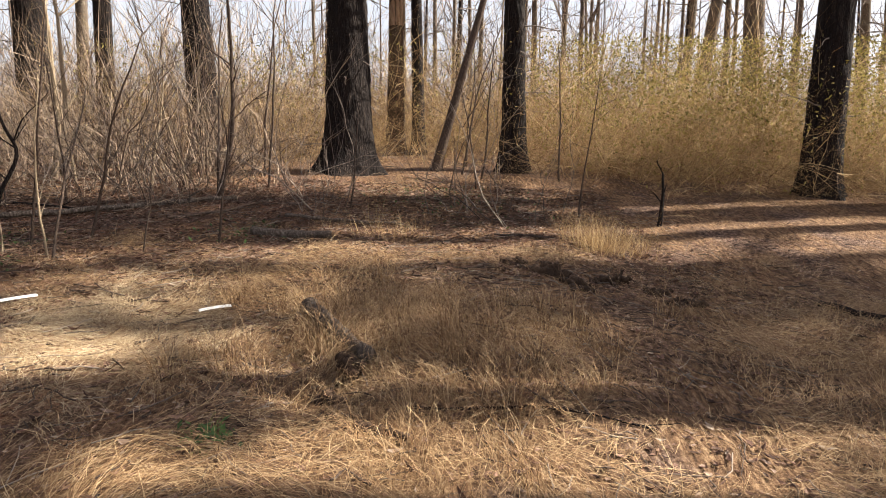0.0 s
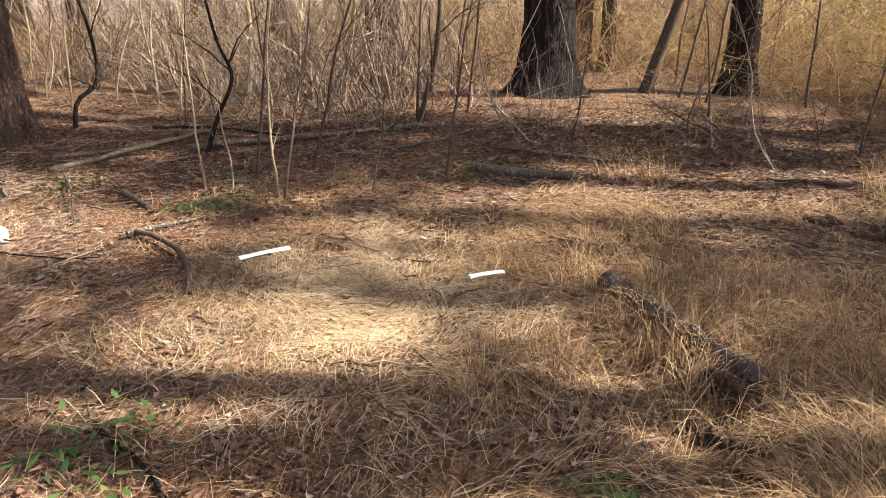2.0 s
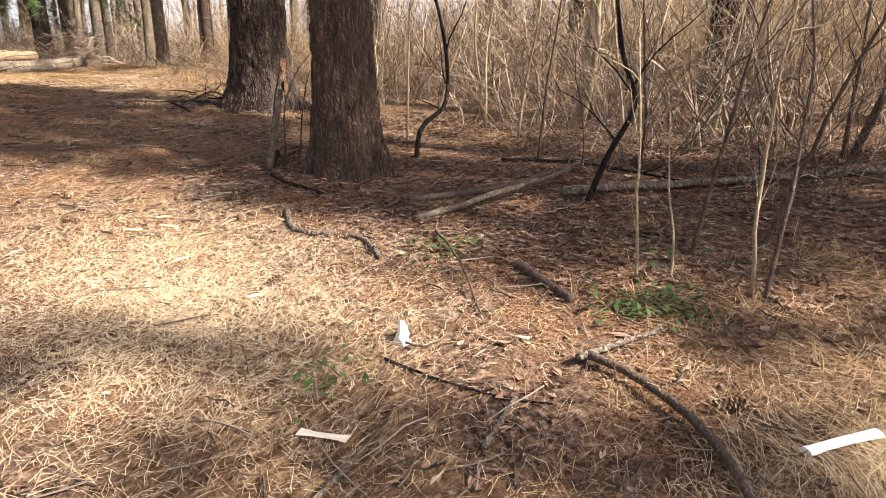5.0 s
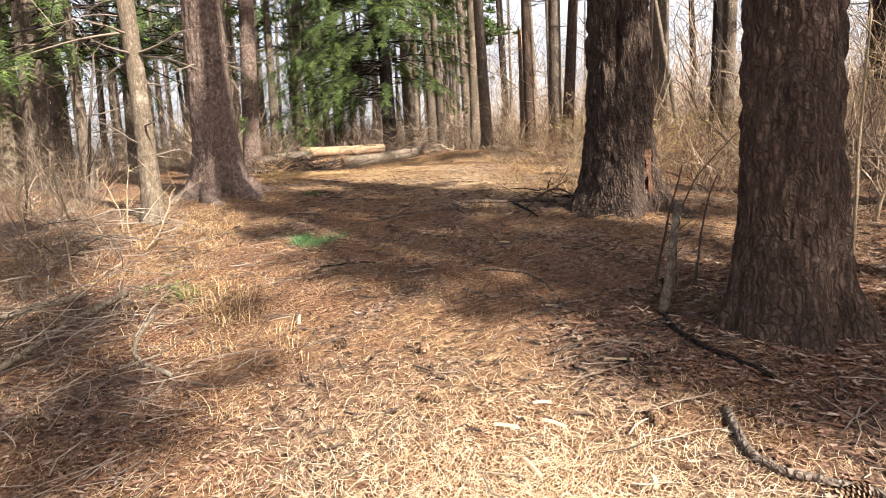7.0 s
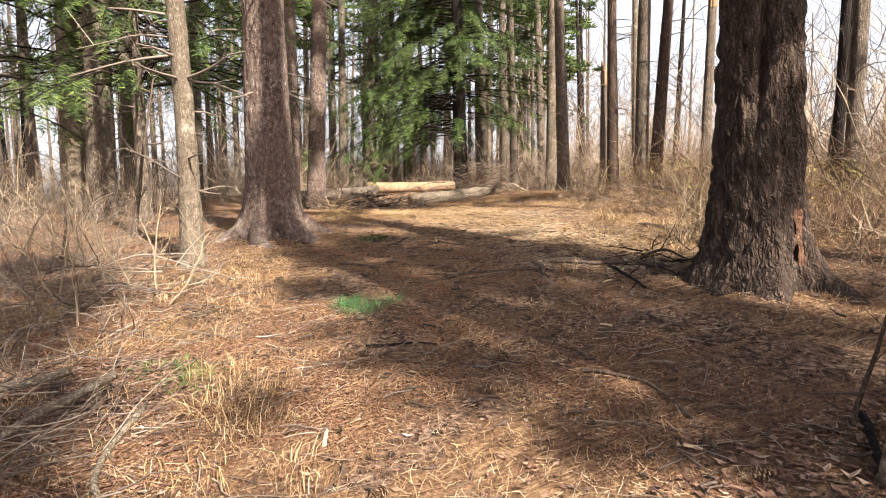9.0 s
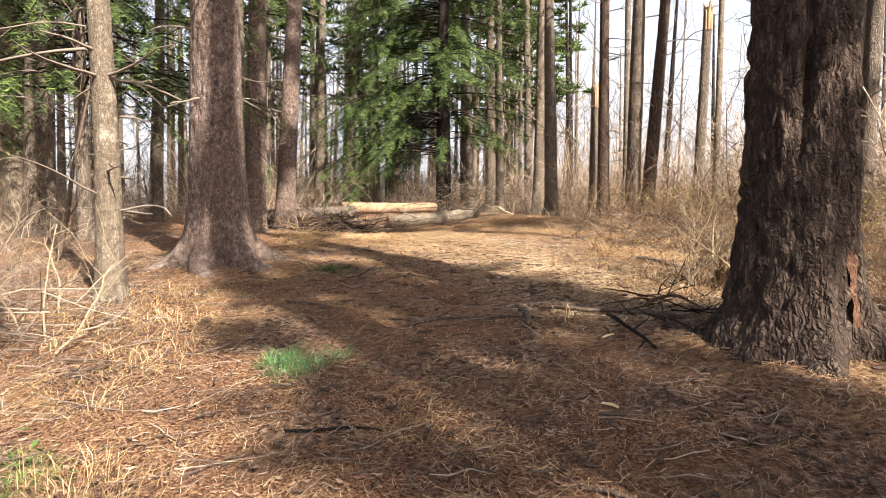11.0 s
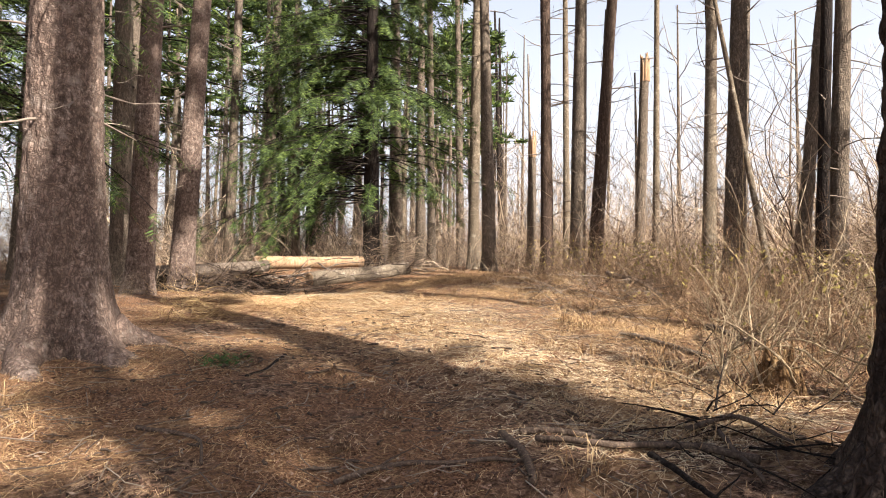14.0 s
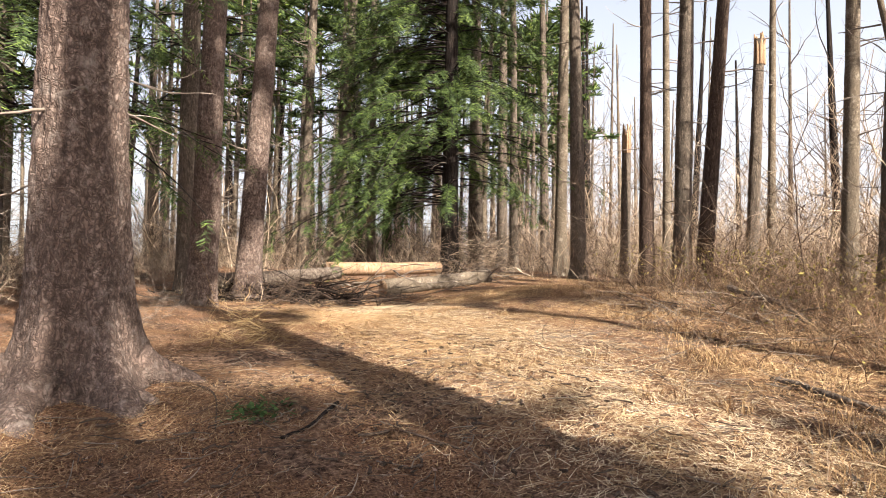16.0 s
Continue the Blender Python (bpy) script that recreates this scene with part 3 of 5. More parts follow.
# the first gets an unseen needle crown, added to shade the brambles
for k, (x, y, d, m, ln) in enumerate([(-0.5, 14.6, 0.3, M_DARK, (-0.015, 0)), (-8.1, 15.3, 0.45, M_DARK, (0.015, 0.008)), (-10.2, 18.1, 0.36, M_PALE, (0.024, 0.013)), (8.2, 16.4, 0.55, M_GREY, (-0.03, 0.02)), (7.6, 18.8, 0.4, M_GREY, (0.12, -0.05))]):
    tree("maple_tree", x, y, d, m, LAB[m], ln, 15, 0.35, 0.012, 28, 0.12, 70 + k, 12, (1.5, 7), 1.0, "pine" if k == 0 else "bare")


def snag(x, y, diam, height, lean, seed, label, mat=M_WOOD):
    """A broken dead trunk with a splintered top."""
    t = thing("dead_snag", x, y, gz(x, y), label, "dead tree")
    g = trunk_geo(diam / 2, height, lean, 0.4, 0.02, 28, 0.1, seed, 10, top_r=0.75)
    part("trunk", g, M_GREY if mat is M_WOOD else mat, t)
    rg = np.random.default_rng(seed)
    for k in range(9):
        a = k * 0.7
        r = diam * 0.3
        b = np.array([np.cos(a) * r + lean[0] * height, np.sin(a) * r + lean[1] * height, height - 0.7])
        s = Geo()
        s.tube([b, b + (0, 0, 0.5), b + (rg.normal(0, 0.03), rg.normal(0, 0.03), 0.6 + rg.uniform(0, 0.32))], [diam * 0.16, diam * 0.14, 0.02], 5, cap=False)
        part("splinter", s, M_WOOD, t)


snag(-1.05, 14.6, 0.42, 3.6, (0.016, 0.0), 81, "rotten broken trunk with orange splintered wood", M_ROT)
snag(-20.9, 20.0, 0.34, 6.6, (0.019, 0.015), 82, "broken dead trunk with bare yellow top")
snag(-14.67, 16.8, 0.26, 6.0, (0.068, 0.03), 83, "leaning broken grey trunk without a top")
snag(-23.3, 17.8, 0.3, 4.3, (0.0, 0.0), 84, "short broken trunk with pale splintered top")

# ---- hemlocks with green boughs ----
def hemlock(x, y, diam, seed, z0, z1, boughs, length, sprays, needles, side=None, width=0.1, mat=M_GREY):
    t = tree("hemlock_tree", x, y, diam, mat, "hemlock with drooping dark green boughs", (-0.004, -0.008), 17, 0.4, 0.014, 36, 0.1, seed, 22, (0.8, 4), 1.3)
    w, g = fir_boughs(np.random.default_rng(seed), diam / 2, z0, z1, boughs, length, sprays, needles, width, side)
    part("bough_wood", w, M_DARK, t)
    part("foliage", g, M_FIR, t, "drooping sprays of green needles", False)
    return t


big_hemlock = hemlock(-25.2, 13.1, 0.5, 91, 2.6, 11.5, 120, 3.0, 22, 24, width=0.13, mat=M_DARK)
w, g = fir_boughs(np.random.default_rng(911), 0.25, 1.9, 8.5, 110, 4.7, 26, 24, 0.12, radians(-125), 0.13)
part("bough_wood", w, M_DARK, big_hemlock)
part("foliage", g, M_FIR, big_hemlock, "long drooping sprays of dark green needles", False)
hemlock(-23.5, 2.9, 0.3, 92, 3.0, 11, 80, 3.2, 18, 20, width=0.12)
hemlock(-18.7, 3.2, 0.22, 93, 2.3, 8.5, 110, 3.0, 18, 22, width=0.1)
hemlock(-24.6, 6.6, 0.3, 94, 3.6, 11, 50, 2.8, 18, 18, width=0.12)
hemlock(-29.0, 17.2, 0.4, 95, 5, 13, 60, 3.4, 16, 18, width=0.14)
hemlock(-20.6, 0.6, 0.26, 96, 2.2, 9, 90, 2.8, 18, 20, width=0.11)
hemlock(-27.5, 11.6, 0.26, 97, 4.5, 12, 60, 3.0, 18, 20, width=0.13)

# ---- background woods ----
def far_tree_set():
    protos = []
    for k in range(5):
        rg = np.random.default_rng(200 + k)
        t = thing("woodland_tree", 0, 0, -60, "slim bare tree in the far woods", "tree", "far woodland trees")
        d = (0.22, 0.3, 0.36, 0.18, 0.26)[k]
        ln = (rg.normal(0, 0.02), rg.normal(0, 0.02))
        part("trunk", trunk_geo(d / 2, 13, ln, 0.3, 0.008, 9, 0.8, k, top_r=0.3), (M_GREY, M_PALE, M_DARK, M_PALE, M_GREY)[k], t)
        crown = bare_crown(rg, ln, 3.0, 11, 8, 3.2, 0.04)
        for g in dead_branches(rg, d / 2, ln, 1.2, 8, 12, 1.3, 0.018):
            crown.add(np.vstack(g.v), np.vstack(g.q))
        part("crown", crown, M_TWIG, t)
        protos.append(t)
    return protos


FAR = far_tree_set()
rf = np.random.default_rng(55)
spots = []
tries = 0
while len(spots) < 190 and tries < 8000:
    tries += 1
    a, d = rf.uniform(radians(27), radians(218)), rf.uniform(19, 52)
    cx, cy = -4 + (-6 if a > 1.7 else 0), 5
    x, y = cx + math.cos(a) * d, cy + math.sin(a) * d
    if -31 < x < -12 and 1 < y < 22:
        continue
    if a > radians(60) and x < -12 and y > 16 and y < 60 and rf.random() < 0.75 and x > -40:
        continue
    if any((x - u) ** 2 + (y - w) ** 2 < 2.2 for u, w in spots):
        continue
    spots.append((x, y))
while len(spots) < 260:
    x, y = rf.uniform(-52, -29.5), rf.uniform(-4, 32)
    if all((x - u) ** 2 + (y - w) ** 2 > 1.2 for u, w in spots):
        spots.append((x, y))
for k, (x, y) in enumerate(spots):
    m = pose(x, y, gz(x, y), 0, 0, rf.uniform(0, 360))
    if k < 5:
        FAR[k].matrix_basis = m
    else:
        copy_thing(FAR[k % 5], m)

# unseen pines added on the sunny side, placed so their crowns shade the walk
for k, (x, y, ck, up) in enumerate([(14.7, 3.6, 0.6, 3.3), (16.5, 10.3, 0.98, 2.4), (21.5, 8.85, 0.3, 2.1), (12.0, 8.9, 0.62, 2.7), (11.8, 2.6, 0.62, -3.0), (10.8, 9.83, 0.81, 6.0), (19.8, 7.9, 0.25, 4.1), (9.3, 4.7, 1.0, 4.5),
                                    (9.6, 3.4, 0.95, 0.8), (23.8, 8.7, 0.92, 1.0), (13.1, 10.0, 0.67, -3.0), (5.58, 4.46, 0.9, 2.2), (17.7, 8.8, 0.25, 1.2), (7.7, 3.6, 1.24, 2.1), (25.7, 8.7, 0.55, 5.0)]):
    tree("pine_tree", x, y, 0.28 if x < 6 else 0.42, M_PINE, "unseen pine added to shade the walk", (0, 0), 18.5 + max(0, up), 0.4, 0.014, 24, 0.2, 150 + k, 0, crown="pine", crown_k=ck, lift=up)

# young white pines whose green shows between the far trunks
for k, (x, y, k2, drop) in enumerate([(-44, 2, 1.4, -6), (-38, -4, 1.2, -5), (-46, 12, 1.5, -6.5), (-33, -6, 1.0, -4.5), (-43, 26, 1.4, -6), (-48, 18, 1.5, -6), (-36, 11.5, 1.1, -5.5), (-34, 22, 1.2, -5.5), (-37, 25.5, 1.2, -6), (-31, 20.5, 0.9, -5), (-38, 14, 1.1, -5), (-36, 7, 1.1, -4.5), (-33, 3, 1.0, -4), (-40, 20, 1.3, -6.5), (-30, -1, 1.0, -4), (-27, -3.5, 0.9, -4.5), (-41, 9, 1.3, -6), (-32, 10.5, 0.9, -3.5), (-35, 17.5, 1.1, -4)]):
    t = thing("white_pine", x, y, gz(x, y), "young white pine with soft green needles", "tree", "far white pines")
    part("trunk", trunk_geo(0.13, 12, (0, 0), 0.3, 0.008, 9, 0.8, k, top_r=0.2), M_GREY, t)
    c = new("crown", CROWN)
    c.parent, c.location, c.scale, c.rotation_euler = t, (0, 0, drop * k2), (k2, k2, k2), (0, 0, k * 1.3)

# ---- brush ----
def bush_arrays(seed, stems, height, spread, r0, depth=1, arch=0.1, count=5, up=1.0, thin=False, wob=0.13, base=0.7):
    rg = np.random.default_rng(seed)
    g = Geo()
    for k in range(stems):
        a = rg.uniform(0, 2 * np.pi)
        s = np.array([np.cos(a), np.sin(a), 0]) * spread * base * np.sqrt(rg.random())
        d = (np.cos(a) * rg.uniform(0, spread), np.sin(a) * rg.uniform(0, spread), up)
        pts = branch_pts(rg, s - np.array([0, 0, 0.08]), d, height * rg.uniform(0.5, 1.2), 7, arch, wob)
        twiggy(g, rg, pts, r0 * rg.uniform(0.6, 1.3), depth, 3, count, 1.0, 0.45, thin)
    return np.vstack(g.v), np.vstack(g.q)


BUSH = {
    "arch": [bush_arrays(301 + k, 13, 1.9, 1.3, 0.004, 2, 0.24, 6, 1.0, True, 0.4) for k in range(4)],
    "far": [bush_arrays(331 + k, 16, 1.9, 1.0, 0.006, 1, 0.12, 9, 1.0, True, 0.36) for k in range(4)],
    "upright": [bush_arrays(311 + k, 6, 2.4, 0.8, 0.011, 1, 0.03, 9, 1.0, False, 0.24) for k in range(4)],
    "mound": [bush_arrays(341 + k, 32, 2.5, 1.1, 0.0045, 2, 0.22, 5, 1.3, True, 0.34, 0.8) for k in range(4)],
    "low": [bush_arrays(321 + k, 22, 0.7, 1.0, 0.004, 1, 0.24, 5, 0.8, False, 0.32, 0.9) for k in range(4)],
}


def thicket(name, label, kind, spots, mat, category="brush", scale=(0.8, 1.3), seed=1):
    """Uncountable stems joined over a list of spots."""
    rg = np.random.default_rng(seed)
    V, Q, n = [], [], 0
    for x, y in spots:
        v, q = BUSH[kind][rg.integers(0, 4)]
        a, s = rg.uniform(0, 6.28), rg.uniform(*scale)
        c, sn = math.cos(a) * s, math.sin(a) * s
        w = np.stack([v[:, 0] * c - v[:, 1] * sn + x, v[:, 0] * sn + v[:, 1] * c + y, v[:, 2] * s * rg.uniform(0.85, 1.15) + gz(x, y)], 1)
        V.append(w)
        Q.append(q + n)
        n += len(v)
    ob = new(name, quads_mesh(name, np.vstack(V), np.vstack(Q), mat))
    return tagged(ob, label, category, kind="stuff")


def scatter(seed, n, x0, x1, y0, y1, keep):
    rg = np.random.default_rng(seed)
    out = []
    while len(out) < n:
        x, y = rg.uniform(x0, x1), rg.uniform(y0, y1)
        if keep(x, y):
            out.append((x, y))
    return out


def path_side(x):
    """The far side of the path and clearing, as y of x."""
    return 8.2 + 0.0 * x if x > -11 else 9.2 + (-11 - x) * 0.5


def vine_leaves(spots, n, seed, top=1.9):
    """Small yellow-green leaves held in a thicket."""
    rg = np.random.default_rng(seed)
    s = np.array(spots)[rg.integers(0, len(spots), n)]
    x, y = s[:, 0] + rg.normal(0, 0.6, n), s[:, 1] + rg.normal(0, 0.6, n)
    c = np.stack([x, y, H(x, y) + top * rg.random(n) ** 0.7], 1)
    a, b = rg.normal(0, 1, (n, 3)), rg.normal(0, 1, (n, 3))
    a /= np.linalg.norm(a, axis=1)[:, None]
    b = np.cross(a, b)
    b /= np.linalg.norm(b, axis=1)[:, None]
    a, b = a * rg.uniform(0.02, 0.045, (n, 1)), b * 0.014
    v = np.stack([c - a, c + b, c + a, c - b], 1).reshape(-1, 3)
    ob = new("vine_leaves", quads_mesh("vine_leaves", v, np.arange(4 * n).reshape(-1, 4), M_VINELEAF, False))
    tagged(ob, "small yellow-green leaves caught in the thicket", "leaves", kind="stuff")


S1 = scatter(1, 150, -7.5, 10, 12.2, 17, lambda x, y: abs(x + 1.0) > 0.5 or y > 14.8)
S2 = scatter(3, 170, 2.2, 9.5, 8.6, 12.8, lambda x, y: y > 11.3 - 0.35 * (x - 2))
thicket("vine_thicket", "tangled golden-brown vine thicket behind the trees", "arch", S1, M_BRUSH, seed=2, scale=(0.9, 1.6))
thicket("vine_thicket", "sunlit tan brush beside the shaded ground", "arch", S2, M_BRUSH, seed=4, scale=(0.6, 1.4))
thicket("vine_thicket", "tall brown thicket deep behind the pines", "far", scatter(2, 60, -12, 12, 15.5, 21, lambda x, y: True), M_BRUSH, seed=3, scale=(1.2, 2.1))
thicket("vine_mound", "dense mound of reddish tan vines", "mound", [(2.4, 11.9), (3.3, 11.4), (4.2, 12.0), (3.0, 12.8), (5.2, 11.2), (1.6, 13.4), (4.9, 13.0), (6.6, 11.6), (7.6, 12.4), (-0.3, 13.2), (-2.9, 13.2), (-4.4, 14.0), (-6.0, 13.6), (8.6, 11.0), (6.1, 13.6)], M_VINE, seed=44, scale=(0.85, 1.25))
vine_leaves(S1 + S2, 26000, 5, 2.5)
thicket("vine_thicket", "high golden thicket behind the dark pines", "arch", scatter(45, 60, -10, 12, 13.5, 19, lambda x, y: abs(x + 1.0) > 0.5 or y > 15), M_BRUSH, seed=46, scale=(1.4, 2.3))
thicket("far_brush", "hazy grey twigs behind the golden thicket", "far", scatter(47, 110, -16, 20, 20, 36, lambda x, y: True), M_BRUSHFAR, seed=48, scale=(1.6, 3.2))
vine_leaves(S2, 9000, 39, 1.9)
thicket("shrub_stems", "upright pale shrub stems behind the pines", "upright", scatter(5, 60, -9.2, -2.6, 8.9, 13, lambda x, y: True), M_BRUSHFAR, seed=6, scale=(0.6, 1.2))
thicket("brown_brush", "low brown brush beneath the shrub stems", "far", scatter(6, 75, -10, -3, 10.5, 15, lambda x, y: True), M_BRUSHFAR, seed=7, scale=(0.5, 0.9))
thicket("bare_shrubs", "thin twiggy saplings among the fallen leaves", "upright", scatter(8, 15, -7, 1.8, 7.2, 9.6, lambda x, y: abs(x + 6.9) > 1.2), M_TWIG, seed=9, scale=(0.5, 0.95))
thicket("tall_shrubs", "tall bare shrubs screening the far trunks", "upright", scatter(24, 90, -44, -23.5, 4, 30, lambda x, y: y > 13.5 or x < -27), M_BRUSHFAR, seed=25, scale=(1.2, 2.2))
thicket("tall_shrubs", "tall bare shrubs behind the first pines", "upright", scatter(26, 60, -14, 12, 16, 24, lambda x, y: True), M_BRUSHFAR, seed=27, scale=(1.2, 2.2))
# along the clearing
S3 = scatter(9, 210, -22.5, -9.8, 9.9, 17, lambda x, y: y > path_side(x) + 1.3)
thicket("bramble_thicket", "tan bramble thicket bordering the clearing", "arch", S3, M_BRAMBLE, seed=10, scale=(0.4, 0.9))
thicket("bramble_thicket", "grey tangled twigs woven through the brambles", "low", S3[:80], M_BRUSHFAR, seed=31, scale=(0.8, 1.5))
thicket("far_brush", "grey-brown brush under the far trees", "far", scatter(11, 170, -36, -21, 7.5, 28, lambda x, y: (y > 12.6 or x < -24.3)), M_BRUSHFAR, seed=12, scale=(0.7, 1.2))
thicket("far_brush", "grey brush beyond the clearing", "far", scatter(13, 190, -27, 2, 15.5, 30, lambda x, y: True), M_BRUSHFAR, seed=14, scale=(0.9, 1.9))
thicket("far_brush", "brown brush under the spruces", "far", scatter(15, 170, -36, -16.0, -8, 6.5, lambda x, y: (y < 3.6 or x < -20.8)), M_BRUSHFAR, seed=16, scale=(0.6, 1.0))
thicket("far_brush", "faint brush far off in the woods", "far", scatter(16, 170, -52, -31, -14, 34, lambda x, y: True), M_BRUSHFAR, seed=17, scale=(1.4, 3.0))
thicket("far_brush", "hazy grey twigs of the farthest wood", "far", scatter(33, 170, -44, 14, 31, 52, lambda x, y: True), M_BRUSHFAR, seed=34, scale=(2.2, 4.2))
thicket("bare_shrubs", "bare grey shrubs beside the path", "low", scatter(17, 46, -16, -9.5, -0.5, 3.6, lambda x, y: y < 1.9 - 0.3 * (x + 10)), M_TWIG, seed=18, scale=(0.9, 1.5))
vine_leaves(S3, 2200, 35, 0.9)
thicket("tall_shrubs", "tall bare shrubs beyond the clearing", "upright", scatter(36, 110, -32, -2, 19, 33, lambda x, y: True), M_BRUSHFAR, seed=37, scale=(1.4, 2.8))
thicket("low_brambles", "low tan brambles edging the clearing", "low", scatter(23, 70, -20, -10.4, 8.8, 13.5, lambda x, y: path_side(x) + 0.5 < y < path_side(x) + 3.2), M_BRAMBLE, seed=24, scale=(0.8, 1.5))
thicket("bare_shrubs", "grey twigs crowding the path edge", "low", scatter(28, 12, -10.5, -8.2, 0.6, 2.3, lambda x, y: True), M_TWIG, seed=29, scale=(0.6, 1.0))
thicket("bare_shrubs", "bare shrubs behind the double pine", "upright", scatter(19, 34, -10.3, -7.2, 9.0, 14, lambda x, y: True), M_BRUSHFAR, seed=20, scale=(0.5, 1.0))
thicket("bare_shrubs", "low bare twigs at the foot of the shrubs", "low", scatter(21, 40, -11.8, -1.5, 8.4, 11, lambda x, y: True), M_BRUSHFAR, seed=22, scale=(0.6, 1.2))


thicket("dry_twig_clump", "tan clump of tangled dry stems by the path", "mound", [(-16.3, 6.25), (-16.65, 6.4), (-16.5, 6.1)], M_BRUSH, seed=52, scale=(0.26, 0.32))
thicket("dry_twig_clump", "dead tangled stems beneath the great spruce", "mound", [(-17.2, 4.6), (-17.8, 5.2), (-16.6, 3.6), (-18.6, 5.6), (-15.9, 2.8)], M_TWIG, seed=53, scale=(0.26, 0.4))
thicket("bramble_mound", "rounded tan bramble mounds beyond the grass", "mound", scatter(54, 34, -22, -10.5, 11, 16.5, lambda x, y: y > path_side(x) + 1.6), M_BRAMBLE, seed=55, scale=(0.35, 0.62))
thicket("grey_brush", "grey leafless brush beside the slender spruce", "mound", scatter(56, 22, -19, -12, -1.5, 3.0, lambda x, y: y < 2.4 - 0.25 * (x + 10)), M_TWIG, seed=57, scale=(0.3, 0.6))

# ---- loose ground cover ----
def blades(n, x0, x1, y0, y1, length, width, lift, seed, keep=None, segs=2, z0=0.004, comb=0.0):
    """Thin bent blades on the ground as quads."""
    rg = np.random.default_rng(seed)
    x, y = rg.uniform(x0, x1, n), rg.uniform(y0, y1, n)
    if keep is not None:
        k = keep(x, y, rg)
        x, y = x[k], y[k]
    n = len(x)
    a = rg.uniform(0, 2 * np.pi, n)
    if comb:
        a = 12 * fbm(np.stack([x * comb, y * comb, 0 * x + seed], 1), 2) + rg.normal(0, 0.65, n)
    L = length * rg.uniform(0.5, 1.4, n)
    bend = rg.normal(0, 0.5, n)
    up = lift * rg.random(n) ** 2
    rows = []
    px, py = x.copy(), y.copy()
    for s in range(segs + 1):
        u = s / segs
        h = H(px, py) + z0 + up * math.sin(math.pi * min(u * 0.75 + 0.1, 1)) + rg.uniform(0, 0.012, n)
        w = width * (1.0 - 0.55 * u) * rg.uniform(0.7, 1.3, n)
        nx, ny = -np.sin(a), np.cos(a)
        rows.append(np.stack([np.stack([px - nx * w, py - ny * w, h], 1), np.stack([px + nx * w, py + ny * w, h + w * 0.5], 1)], 1))
        px, py = px + np.cos(a) * L / segs, py + np.sin(a) * L / segs
        a = a + bend / segs
    v = np.stack(rows, 1)
    base = (np.arange(n) * (segs + 1) * 2)[:, None]
    q = np.concatenate([base + np.array([[2 * s, 2 * s + 1, 2 * s + 3, 2 * s + 2]]) for s in range(segs)], 0)
    return v.reshape(-1, 3), q


def zone(x, y, s, lo, hi, off=0.0):
    f = fbm(np.stack([x * s + off, y * s, 0 * x], 1), 2)
    return np.clip((f - lo) / (hi - lo), 0, 1)


def lay(name, label, vq, mat, category):
    return tagged(new(name, quads_mesh(name, vq[0], vq[1], mat, False)), label, category, kind="stuff")


lay("pine_needle_litter", "orange-brown pine needles covering the path", blades(150000, -17, -2.5, 1.2, 10, 0.075, 0.0011, 0.012, 41, lambda x, y, r: (r.random(len(x)) < np.clip((5.9 - y) * 1.5, 0.15, 1)) | (x < -6.6), segs=1), M_NEEDLE, "needle litter")


def straw_share(x, y):
    """How much straw lies there: most by the hummock, in patches along the path."""
    return 0.06 + 0.94 * np.maximum(zone(x, y, 0.5, 0.47, 0.58), np.clip((x + 3.2) / 1.2, 0, 0.5) * (y < 6)) * np.where((x < -4) & (x > -11.5) & (y > 1.5) & (y < 7.5), 0.12, 1.0)


lay("straw_litter", "flattened tan straw over the forest floor", blades(210000, -18, 4.5, 0.8, 10.5, 0.14, 0.001, 0.022, 42, lambda x, y, r: r.random(len(x)) < straw_share(x, y), segs=2, comb=1.4), M_STRAW, "dry grass")
lay("long_straw", "long combed straw swirling over the hummock", blades(60000, -3.4, 4.5, 1.6, 6.4, 0.27, 0.0012, 0.1, 47, lambda x, y, r: r.random(len(x)) < 0.06 + 0.9 * zone(x, y, 0.9, 0.45, 0.58, 4), segs=4, comb=1.1), M_STRAW, "dry grass")
lay("long_straw", "long pale straw beside the path", blades(20000, -14, -8, 1.8, 5.2, 0.24, 0.0012, 0.07, 48, lambda x, y, r: r.random(len(x)) < zone(x, y, 0.8, 0.46, 0.58, 2) * (y < 4.6) * ((y > 3.4) | (x < -11)), segs=3, comb=1.0), M_STRAW, "dry grass")
lay("long_straw", "long pale straw along the clearing", blades(30000, -21, -10.5, 7.2, 13, 0.26, 0.0026, 0.08, 49, lambda x, y, r: r.random(len(x)) < zone(x, y, 0.6, 0.42, 0.56, 7), segs=3, comb=0.9), M_STRAW, "dry grass")
# pale blades masked to the sun patches, standing in for bright sunlight
lay("sunpatch_straw", "pale straw painting the sunlit strip of the clearing", blades(95000, -20.5, -10.5, 6.8, 11.5, 0.11, 0.0018, 0.02, 51, lambda x, y, r: r.random(len(x)) < 0.9 * np.exp(-((y - (8.1 - 0.12 * (x + 11))) / 0.95) ** 2), segs=1), M_SUNPATCH_NEEDLE, "dry grass")
lay("sunpatch_straw", "pale straw painting the sun patch on the path", blades(80000, -8.4, -4.2, 2.2, 5.4, 0.085, 0.0009, 0.012, 52, lambda x, y, r: r.random(len(x)) < np.exp(-((x + 6.3) / 1.2) ** 2 - ((y - 3.9) / 0.9) ** 2), segs=2), M_SUNPATCH_NEEDLE, "dry grass")
